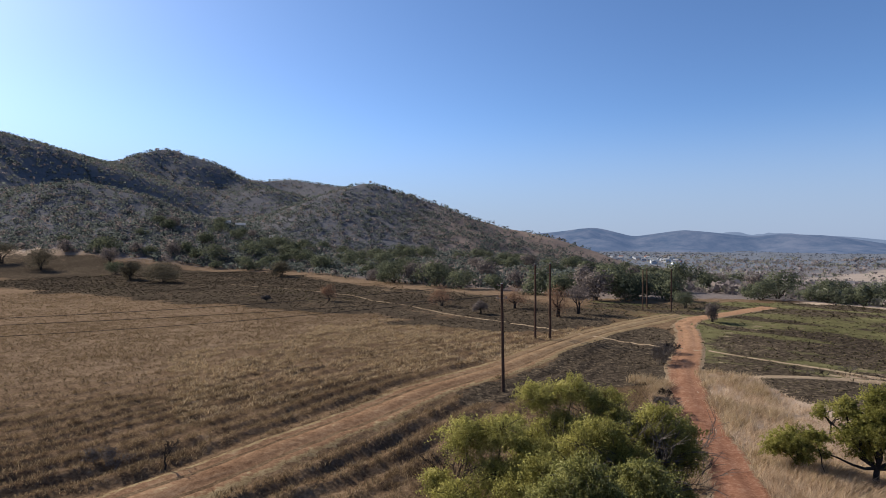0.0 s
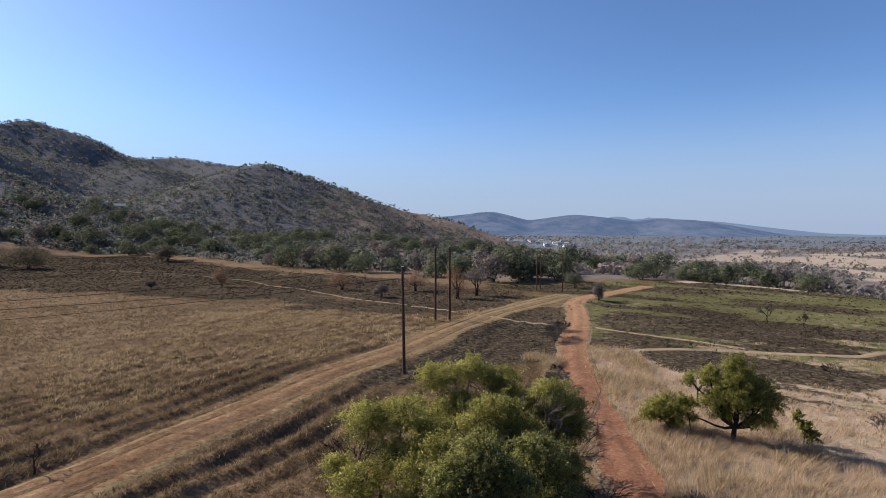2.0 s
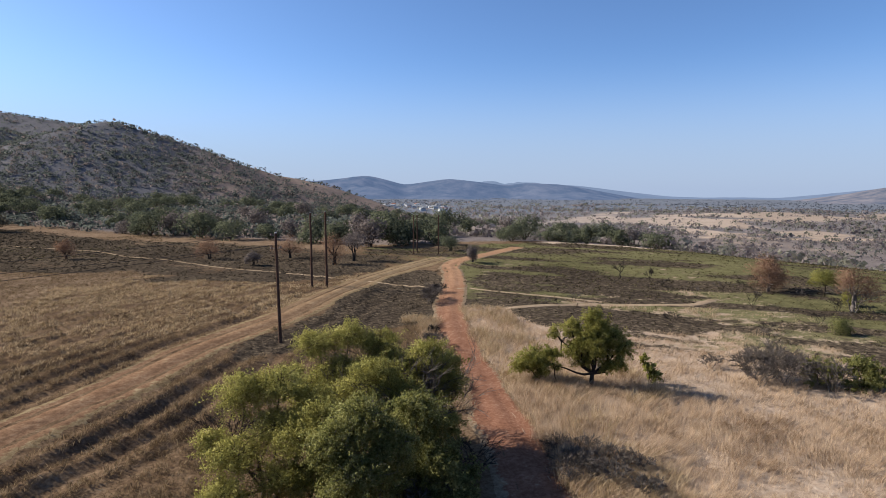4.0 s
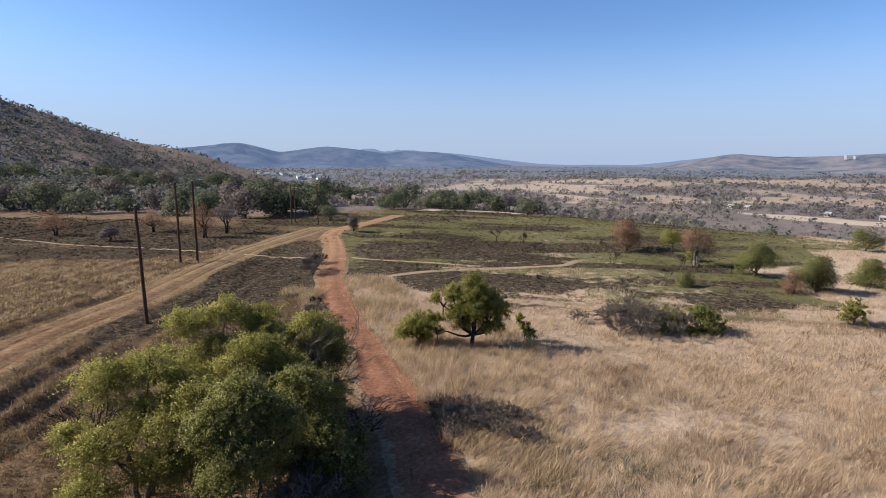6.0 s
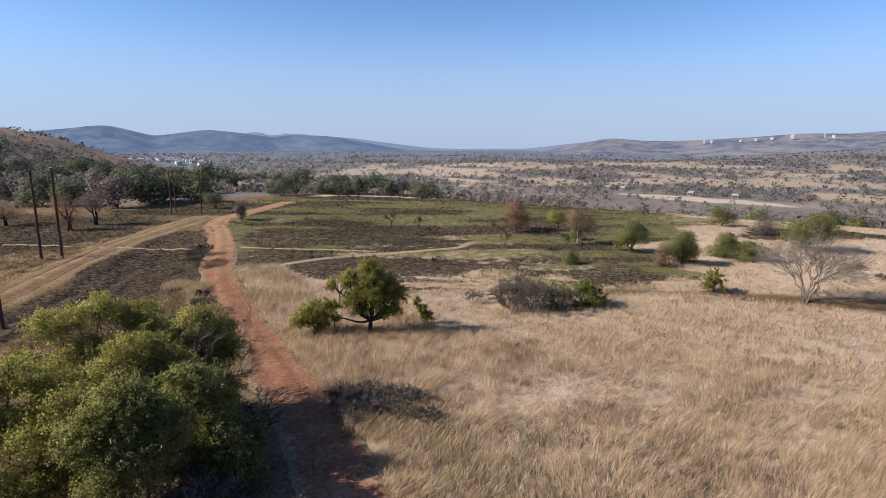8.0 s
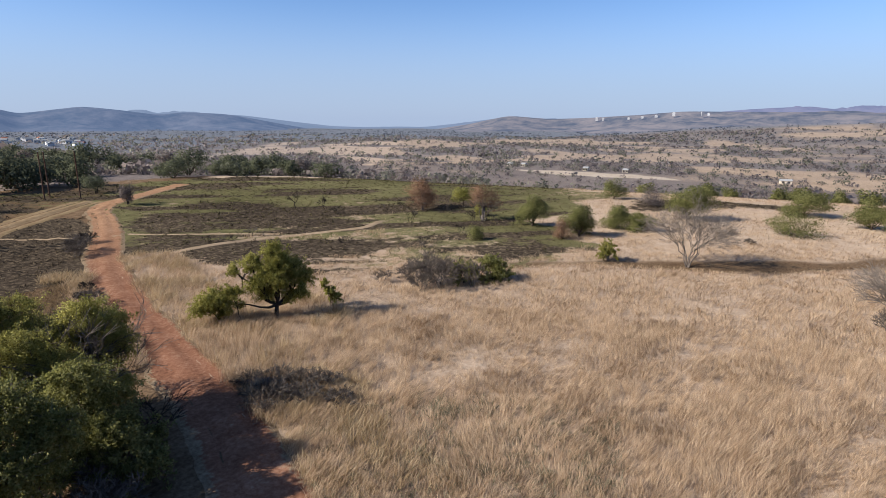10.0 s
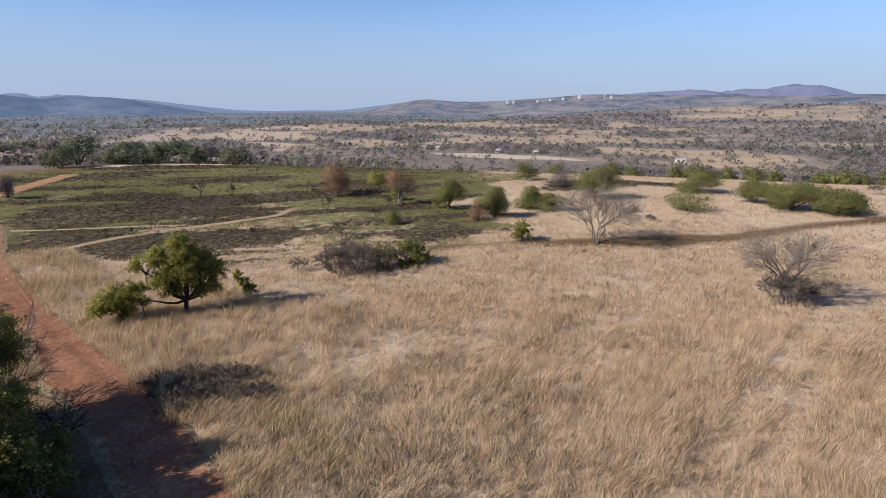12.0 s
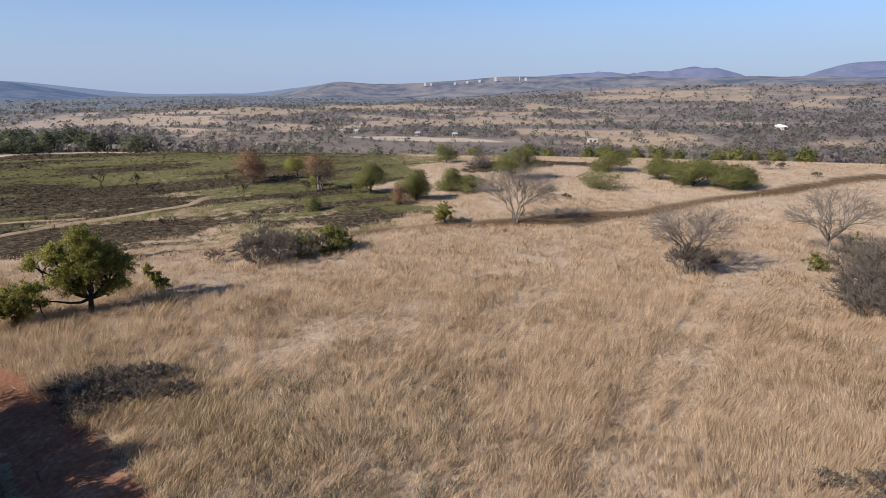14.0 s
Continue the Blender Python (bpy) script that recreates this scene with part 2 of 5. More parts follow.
def vnoise(x, y, s=0):
    i, j = np.floor(x), np.floor(y)
    u, v = x - i, y - j
    u, v = u * u * (3 - 2 * u), v * v * (3 - 2 * v)
    return (lattice(i, j, s) * (1 - u) + lattice(i + 1, j, s) * u) * (1 - v) + (lattice(i, j + 1, s) * (1 - u) + lattice(i + 1, j + 1, s) * u) * v


def fbm(x, y, size, octaves=4, s=0):
    """Uneven values round 0, about -0.5 to 0.5."""
    total, amp, f = 0.0, 0.5, 1.0 / size
    for k in range(octaves):
        total = total + amp * (vnoise(x * f + 17.3 * k, y * f - 9.1 * k, s + k) - 0.5) * 1.4
        amp, f = amp * 0.5, f * 2.03
    return total


def smooth(u):
    u = np.clip(u, 0, 1)
    return u * u * (3 - 2 * u)


def along(x, y, pts):
    """Distance to a line of points, how far along it in pieces, and the side (right positive)."""
    best, where, side = np.full(np.shape(x), 1e9), np.zeros(np.shape(x)), np.ones(np.shape(x))
    for k in range(len(pts) - 1):
        (ax, ay), (bx, by) = pts[k][:2], pts[k + 1][:2]
        dx, dy = bx - ax, by - ay
        q = np.clip(((x - ax) * dx + (y - ay) * dy) / (dx * dx + dy * dy), 0, 1)
        d = np.hypot(x - ax - q * dx, y - ay - q * dy)
        near = d < best
        best, where = np.where(near, d, best), np.where(near, k + q, where)
        side = np.where(near, np.sign((x - ax) * dy - (y - ay) * dx), side)
    return best, where, side


def inside(x, y, pts):
    r = np.zeros(np.shape(x), bool)
    for (ax, ay), (bx, by) in zip(pts, pts[1:] + pts[:1]):
        r ^= ((ay > y) != (by > y)) & (x < (bx - ax) * (y - ay) / (by - ay + 1e-12) + ax)
    return r


def signed(x, y, pts):
    """Distance to the edge of an area, positive inside."""
    d = along(x, y, pts + pts[:1])[0]
    return np.where(inside(x, y, pts), d, -d)


def pol(az, r, *rest):
    return (r * math.sin(radians(az)), r * math.cos(radians(az)), *rest)


# ---- the plan of the land ----
RED = [(-14, -52), (-6, -30), (0, -12), (4, 0), (6.5, 6), (9, 12), (11.2, 16.5), (12.8, 20.3), (14.3, 25.5), (16.1, 32), (17.8, 38.9), (20.3, 47.3), (24.6, 57.9), (30.6, 70.5), (34, 78.5), (36.6, 86.2), (41, 92.6), (48, 97.4), (54, 102), (62, 108)]
TRACK = [(-34, 9), (-22, 19), (-16, 27), (-13, 31), (-10, 36), (-6, 41.5), (-1.5, 49), (6, 57.5), (13, 68), (22, 80), (31, 89), (40, 97)]
PALE = [(25, 52.8), (29, 53), (34, 53.4), (40, 52.6), (46, 50), (51, 47.8), (55, 49.5)]
FARPALE = [(10, 90), (2, 99), (-5, 110), (-14, 123), (-23, 137), (-40, 152), (-62, 166)]
FIREBREAK = [(38, 30), (44, 25), (48, 21.5), (52, 14.5), (55, 9), (63, -1.6), (74, -11), (82, -18.6), (91, -27), (97, -34)]
LANE = [(-260, 269), (-125, 234), (-62, 217), (1, 150), (17, 134), (32, 117), (52, 116), (95, 108)]
BURNT_WEST = [(-250, 266), (-122, 231), (-62, 213), (-2, 144), (14, 129), (28, 111), (28, 91), (20, 81.5), (9, 80), (-2, 90), (-18, 100), (-45, 117), (-78, 134), (-113, 145), (-190, 182)]
BURNT_STRIP = [(30, 86), (34, 82), (28, 67), (23, 57), (18.5, 51), (12, 47), (1.7, 45.5), (2.7, 50), (7.7, 56), (17.3, 69)]
FIELD = [(26, 56), (28, 49), (30, 41), (34, 35), (37, 30.5), (42, 25.5), (48, 20.5), (55, 19), (62, 24), (68, 30), (80, 33), (95, 36), (111, 58), (107, 75), (102, 90), (87, 100), (66, 108), (48, 107), (42, 99), (36, 79)]
WHEELS = [[(21, -2), (25.1, -3.3), (37, -6.3), (50, -10)], [(21, -0.4), (27.1, -2.0), (34.8, -4.3), (48, -8.2)]]
SANDS = [pol(60.5, 480), pol(64, 456), pol(69, 440), pol(74, 430), pol(77, 436), pol(73, 456), pol(67, 470), pol(62, 488)]
BURNT_EAST = [(82, 25), (94, 28), (104, 20), (104, 6), (97, 4), (90, 12)]
JUNCTION = [(26, 90), (34, 84), (38, 93), (46, 100), (62, 110), (50, 117), (32, 118), (26, 111)]

# ridges: bearing, distance, height, reach
LEFT_RIDGES = [
    ([pol(-60, 760, 150), pol(-46, 780, 145), pol(-38, 800, 131), pol(-34, 850, 126), pol(-30.5, 900, 120), pol(-28.8, 960, 131), pol(-26.1, 1020, 156), pol(-23.8, 1000, 144), pol(-20.9, 960, 115), pol(-18, 860, 85), pol(-15, 700, 44), pol(-12.5, 560, 12)], 390),
    ([pol(-21, 1350, 150), pol(-17.3, 1400, 152), pol(-14.7, 1400, 157), pol(-10.9, 1300, 133), pol(-7, 1250, 110)], 420),
    ([pol(-13, 700, 62), pol(-10, 600, 62), pol(-7.6, 520, 64), pol(-4.8, 520, 57), pol(0.3, 520, 38), pol(5.4, 525, 24.5), pol(9.9, 530, 3), pol(14.3, 540, -12)], 190),
    ([pol(-46, 560, 58), pol(-38, 520, 49), pol(-31.3, 450, 52), pol(-28.4, 410, 43), pol(-25.8, 370, 29), pol(-23.8, 340, 18), pol(-21, 315, 2)], 118),
]
RIGHT_RIDGES = [
    ([pol(84, 1900, -8), pol(92, 1750, 2), pol(99, 1700, 5), pol(108, 1700, 4), pol(125, 1700, 6)], 620),
]


def rim(x, y):
    """How far a place lies beyond the brow of the plateau."""
    a, b = x - 104, ((x - 66) * 152 + (y - 112) * 40) / 157
    k = 14.0
    return k * np.logaddexp(a / k, b / k)


def height(x, y):
    x, y = np.asarray(x, float), np.asarray(y, float)
    d = rim(x, y)
    base = -24 * smooth(d / 190) - 0.012 * np.clip(d - 90, 0, 2600) - 0.009 * np.clip(d - 2690, 0, 2600)
    base = base + smooth((d - 60) / 200) * 9 * fbm(x, y, 260, 3, 5)
    z = base
    rough, bend = 1 + 0.30 * fbm(x, y, 150, 4, 8), fbm(x, y, 210, 3, 21)
    wx, wy = x + 46 * fbm(x, y, 170, 3, 22), y + 46 * fbm(x, y, 170, 3, 23)
    for ridges in (LEFT_RIDGES, RIGHT_RIDGES):
        lift = np.zeros(x.shape)
        for pts, reach in ridges:
            for a, b in zip(pts, pts[1:]):
                dist, where, _ = along(wx, wy, [a, b])
                top = a[2] + (b[2] - a[2]) * where
                u = np.sqrt(dist ** 2 + (0.06 * reach) ** 2) / reach - 0.06
                u = np.clip(u * (1 + 0.35 * bend), 0, 1)
                lift = np.maximum(lift, (top - base) * (1 - u) ** 1.35 * (1 + (rough - 1) * np.clip(4 * u, 0.12, 1)))
        z = z + lift
    near = smooth((np.minimum(along(x, y, RED)[0], along(x, y, TRACK)[0]) - 1.5) / 4)
    z = z + near * np.clip(1 - d / 120, 0, 1) * (0.55 * fbm(x, y, 14, 4, 2) + 0.5 * fbm(x, y, 60, 2, 3))
    # furrows beside the track
    dt, _, side = along(x, y, TRACK)
    rows = np.clip(dt - 2.2, 0, 1) * np.clip((34 - dt) / 20, 0, 1) * np.where(side > 0, np.clip((11 - dt) / 4, 0, 1), 1)
    z = z + rows * np.clip(1 - np.hypot(x, y) / 110, 0, 1) * np.clip(0.23 + 0.6 * fbm(x, y, 3.5, 3, 34), 0.03, 0.5) * np.cos(dt * 2 * np.pi / 2.1 + 11 * fbm(x, y, 13, 4, 33))
    return z


def bushveld(x, y):
    """Share of woodland in the valley: a thick belt along the river, open savanna beyond it, bush again to the south."""
    a, r = np.degrees(np.arctan2(x, y)), np.hypot(x, y)
    n3, n4 = fbm(x, y, 260, 4, 46), fbm(x, y, 90, 4, 51)
    inner, outer = 640 + 420 * n4, np.interp(a, (33, 49, 65, 78, 90), (1060, 1260, 1700, 1400, 1500))
    open_veld = smooth((a - 31 + 9 * n3) / 5) * smooth((91 - a + 22 * n3) / 14) * smooth((r - inner) / 90) * smooth((outer - r + 500 * n3) / 200)
    return np.clip(0.74 - 0.16 * smooth((a - 78) / 12) + 0.7 * n3 + 1.3 * n4 - open_veld * (0.62 - 1.3 * np.clip(n4 + 0.6 * n3, -0.1, 1)), 0, 1)


def firebreak(x, y):
    dist, where, _ = along(x, y, FIREBREAK)
    return smooth((1.3 + 0.16 * where + 3 * fbm(x, y, 11, 4, 40) - dist) / 1.6)


def zones(x, y):
    """Shares of burnt, green and wooded ground and of bare soil."""
    d = rim(x, y)
    n1, n2 = fbm(x, y, 11, 4, 40), fbm(x, y, 34, 3, 41)
    west = smooth((signed(x, y, BURNT_WEST) + 14 * n1 + 4) / 9)
    strip = smooth((signed(x, y, BURNT_STRIP) + 4 * n1 + 1.2) / 3)
    field = signed(x, y, FIELD) + 7 * n1 + 4 * fbm(x, y, 3.5, 3, 52)
    infield = smooth((field + 2 + 7 * smooth((np.hypot(x, y) - 92) / 14)) / 5)
    junction = smooth((signed(x, y, JUNCTION) + 6 * n1 + 2) / 5)
    pale = along(x, y, PALE)[0]
    south = (x - 25) * 0.29 + (52 - y) * 0.957                     # south of the pale path the burn is fresh
    fresh = smooth((south + 5 * n1 + 2) / 5) * smooth((64 - x + 34 * n1) / 22)
    streak = fbm((x * 0.73 - y * 0.68) * 0.28, (x * 0.68 + y * 0.73) * 1.1, 4.5, 5, 44)
    burnt = np.maximum.reduce([west * np.clip(1.05 + 1.3 * streak, 0, 1), strip * 1.2, 0.3 * firebreak(x, y), 0.8 * smooth((signed(x, y, BURNT_EAST) + 5 * n1 + 1) / 4), infield * np.clip(0.13 + 0.1 * fresh + 3.1 * streak + 0.9 * n2 + 0.42 * smooth((52 - np.hypot(x - 44, y - 84)) / 30) + 0.65 * smooth((15 - np.hypot(x - 35, y - 45)) / 8), 0, 1), junction * np.clip(0.2 + 2.2 * streak, 0, 1)])
    green = np.maximum.reduce([infield * np.clip(0.8 - 0.3 * fresh + n2 * 0.6, 0, 1), west * np.clip(0.2 + n2, 0, 1), junction * np.clip(0.62 + n2 + n1, 0, 1)])
    dr, _, rs = along(x, y, RED)
    green = np.maximum(green, 0.8 * (rs > 0) * smooth((9 - dr + 6 * n1) / 3) * smooth((y - 56 + 6 * n1) / 4))
    hill = smooth((height(x, y) + 2) / 12) * (x < 250)
    wood = np.clip(smooth((d - 30) / 120) * 1.3 * bushveld(x, y) + hill * (0.55 + 0.9 * fbm(x, y, 90, 4, 47)), 0, 1)
    behind, _, lside = along(x, y, LANE)
    foot = smooth((behind - 3) / 12) * (lside < 0) * smooth((560 - np.hypot(x, y)) / 160) * (np.degrees(np.arctan2(x, y)) < 52) * (np.abs(np.degrees(np.arctan2(x, y))) < 80)
    wood = np.maximum(wood, foot * np.clip(0.75 + 1.3 * fbm(x, y, 70, 4, 50), 0, 1))
    band = smooth((np.hypot(x, y) - 1500) / 900)
    wood = np.maximum(wood, band * np.clip(0.75 + 1.2 * fbm(x, y, 700, 3, 48), 0, 1))
    soil = smooth((signed(x, y, SANDS) + 22 * fbm(x, y, 60, 4, 49)) / 8)
    soil = np.maximum(soil, smooth((2.0 + 5 * n1 - np.hypot(x - 47, (y - 99) * 1.6)) / 3))
    return burnt, green, wood, soil


def cover(x, y):
    """Shares of mown field, of hillside and of painted blue-grey haze; how grassy the hillside is."""
    dt, _, side = along(x, y, TRACK)
    _, _, rside = along(x, y, RED)
    mown = (rside < 0) * np.clip(1.0 - smooth((dt - 14 + 10 * fbm(x, y, 12, 3, 81)) / 26) * 0.12 * (side < 0), 0, 1) * smooth((330 - np.hypot(x, y)) / 60)
    r = np.hypot(x, y)
    mown = np.maximum(mown, firebreak(x, y))
    mown = np.maximum(mown, np.interp(r, (30, 55), (0.3, 0.08)) * (rside > 0) * smooth((130 - r) / 30))
    mown = np.maximum(mown, 0.28 * (rside > 0) * smooth((r - 220) / 80))
    behind, _, lside = along(x, y, LANE)
    hill = smooth((behind - 3) / 25) * (lside < 0) * (np.degrees(np.arctan2(x, y)) < 18) * smooth((height(x, y) + 22) / 14)
    bearing = np.degrees(np.arctan2(x, y))
    # painted haze: its share grows with distance, sooner towards the north
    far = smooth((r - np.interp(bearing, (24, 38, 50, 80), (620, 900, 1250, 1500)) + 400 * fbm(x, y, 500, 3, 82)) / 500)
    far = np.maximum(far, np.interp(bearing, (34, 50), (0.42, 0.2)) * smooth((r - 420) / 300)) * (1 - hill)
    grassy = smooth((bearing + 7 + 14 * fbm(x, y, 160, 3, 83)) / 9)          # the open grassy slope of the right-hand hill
    return mown, hill, far, grassy


# ---- mesh helpers ----
def raw(name, verts, faces, mat, parent=None, flat=False, normals=None):
    """One mesh object from arrays; all faces have the same number of corners."""
    verts, faces = np.asarray(verts, np.float32), np.asarray(faces, np.int32)
    me = bpy.data.meshes.new(name)
    k, n = faces.shape[1], len(faces)
    me.vertices.add(len(verts))
    me.vertices.foreach_set("co", verts.ravel())
    me.loops.add(n * k)
    me.loops.foreach_set("vertex_index", faces.ravel())
    me.polygons.add(n)
    me.polygons.foreach_set("loop_start", np.arange(0, n * k, k, dtype=np.int32))
    me.polygons.foreach_set("loop_total", np.full(n, k, np.int32))
    me.update(calc_edges=True)
    if not flat:
        me.polygons.foreach_set("use_smooth", np.ones(n, bool))
    me.materials.append(mat)
    if normals is not None:
        me.normals_split_custom_set_from_vertices(normals.tolist())
    ob = new(name, me)
    ob.parent = parent
    return ob


def foliage(name, pieces, outs, mat, parent=None, soft=0.6):
    """Leaves as one mesh; each leaf's shading leans to the way out of its crown, as the mean of the small leaves it stands for."""
    v, f = join(pieces)
    out = np.concatenate(outs)
    q = v.reshape(-1, 4, 3)
    face = np.cross(q[:, 2] - q[:, 0], q[:, 3] - q[:, 1])
    face /= np.linalg.norm(face, axis=1)[:, None] + 1e-9
    turned = (face * out).sum(1) < 0
    f[turned] = f[turned][:, ::-1]
    face[turned] *= -1
    face = face * (1 - soft) + out * soft
    face /= np.linalg.norm(face, axis=1)[:, None] + 1e-9
    return raw(name, v, f, mat, parent, normals=np.repeat(face, 4, 0))


def part(name, bm, mat, parent, label=""):
    me = bpy.data.meshes.new(name)
    bm.to_mesh(me)
    bm.free()
    me.materials.append(mat)
    ob = new(name, me)
    ob.parent = parent
    return tagged(ob, label)


def thing(name, place, label, category, group="", turn=0.0):
    ob = new(name)
    ob.matrix_basis = pose(*place, 0, 0, turn)
    return tagged(ob, label, category, group)


def join(pieces):
    vs, fs, k = [], [], 0
    for v, f in pieces:
        vs.append(v)
        fs.append(f + k)
        k += len(v)
    return np.concatenate(vs), np.concatenate(fs)


def tube(pts, radii, n=5):
    pts, radii = np.asarray(pts, float), np.asarray(radii, float)
    t = np.gradient(pts, axis=0)
    t /= np.linalg.norm(t, axis=1)[:, None] + 1e-9
    ref = np.where(np.abs(t[:, 2:3]) > 0.9, [[1.0, 0, 0]], [[0, 0, 1.0]])
    a = np.cross(t, ref)
    a /= np.linalg.norm(a, axis=1)[:, None] + 1e-9
    b = np.cross(t, a)
    ang = np.arange(n) * 2 * np.pi / n
    v = pts[:, None] + radii[:, None, None] * (np.cos(ang)[None, :, None] * a[:, None] + np.sin(ang)[None, :, None] * b[:, None])
    i, j = np.meshgrid(np.arange(len(pts) - 1), np.arange(n), indexing="ij")
    f = np.stack([i * n + j, i * n + (j + 1) % n, (i + 1) * n + (j + 1) % n, (i + 1) * n + j], -1).reshape(-1, 4)
    return v.reshape(-1, 3), f


def unit(rng, n, up=0.0):
    d = rng.normal(size=(n, 3))
    d[:, 2] += up
    return d / np.linalg.norm(d, axis=1)[:, None]


def leaves(c, size, rng, up=0.3, wide=0.42):
    """A four-cornered leaf at each place."""
    n = len(c)
    d = unit(rng, n, up)
    s = np.cross(d, unit(rng, n))
    s /= np.linalg.norm(s, axis=1)[:, None] + 1e-9
    size = np.broadcast_to(size, n)[:, None] * rng.uniform(0.65, 1.35, (n, 1))
    m = c + d * size * 0.5
    v = np.stack([c, m + s * size * wide, c + d * size, m - s * size * wide], 1).reshape(-1, 3)
    return v, np.arange(4 * n).reshape(-1, 4)


def shell(c, out, size, rng, loose=0.55):
    """A leaf spray at each place, lying roughly square to the way out of its crown."""
    n = len(c)
    d = np.cross(out + rng.normal(0, loose, (n, 3)), unit(rng, n))
    d /= np.linalg.norm(d, axis=1)[:, None] + 1e-9
    s = np.cross(out + rng.normal(0, loose, (n, 3)), d)
    s /= np.linalg.norm(s, axis=1)[:, None] + 1e-9
    size = np.broadcast_to(size, n)[:, None] * rng.uniform(0.5, 1.4, (n, 1))
    v = np.stack([c - d * size * 0.5, c + s * size * 0.4, c + d * size * 0.5, c - s * size * 0.4], 1).reshape(-1, 3)
    return v, np.arange(4 * n).reshape(-1, 4)


def blades(p, tall, rng, count, width, spread, lean, wind=(0.0, 0.0)):
    """Tufts: at each place some bent blades that fan out."""
    n = len(p)
    c = np.repeat(p, count, 0) + np.concatenate([rng.normal(0, spread, (n * count, 2)), np.zeros((n * count, 1))], 1)
    h = np.repeat(tall, count)[:, None] * rng.uniform(0.55, 1.15, (n * count, 1))
    d = np.concatenate([rng.normal(0, lean, (n * count, 2)) + np.repeat(np.broadcast_to(wind, (n, 2)), count, 0), np.ones((n * count, 1))], 1)
    d /= np.linalg.norm(d, axis=1)[:, None]
    a = rng.uniform(0, 2 * np.pi, n * count)
    s = np.stack([np.cos(a), np.sin(a), 0 * a], 1) * np.repeat(np.broadcast_to(width, n), count)[:, None] * 0.5
    m = c + d * h * 0.6
    tip = c + d * h + np.stack([d[:, 0], d[:, 1], -0.25 * np.ones(len(d))], 1) * h * 0.3
    v = np.stack([c, m + s, tip, m - s], 1).reshape(-1, 3)
    return v, np.arange(4 * n * count).reshape(-1, 4)


def in_lobe(rng, n, centre, radii, hollow=0.55):
    d = unit(rng, n)
    r = rng.uniform(hollow, 1.0, n) ** 0.7
    return np.asarray(centre) + d * r[:, None] * np.asarray(radii)


def limb(a, b, r0, r1, rng, sag=0.15, steps=5, n=5):
    a, b = np.asarray(a, float), np.asarray(b, float)
    u = np.linspace(0, 1, steps)[:, None]
    long = np.linalg.norm(b - a)
    p = a + (b - a) * u + np.array([0, 0, -sag * long]) * (u * (1 - u)) * 2
    p[1:-1] += rng.normal(0, 0.05 * long, (steps - 2, 3))
    return tube(p, np.linspace(r0, r1, steps), n)


SPRAY = 44


def ragged(lobes, rng, many):
    """Each lobe broken into smaller ones of uneven size, so that the crown's outline is uneven."""
    made = []
    for c, rad in lobes:
        c, rad = np.asarray(c, float), np.asarray(rad, float)
        d = unit(rng, many, 0.15)
        for k in range(many):
            made.append((c + d[k] * rad * rng.uniform(0.25, 0.7), rad * rng.uniform(0.5, 0.85)))
    return made


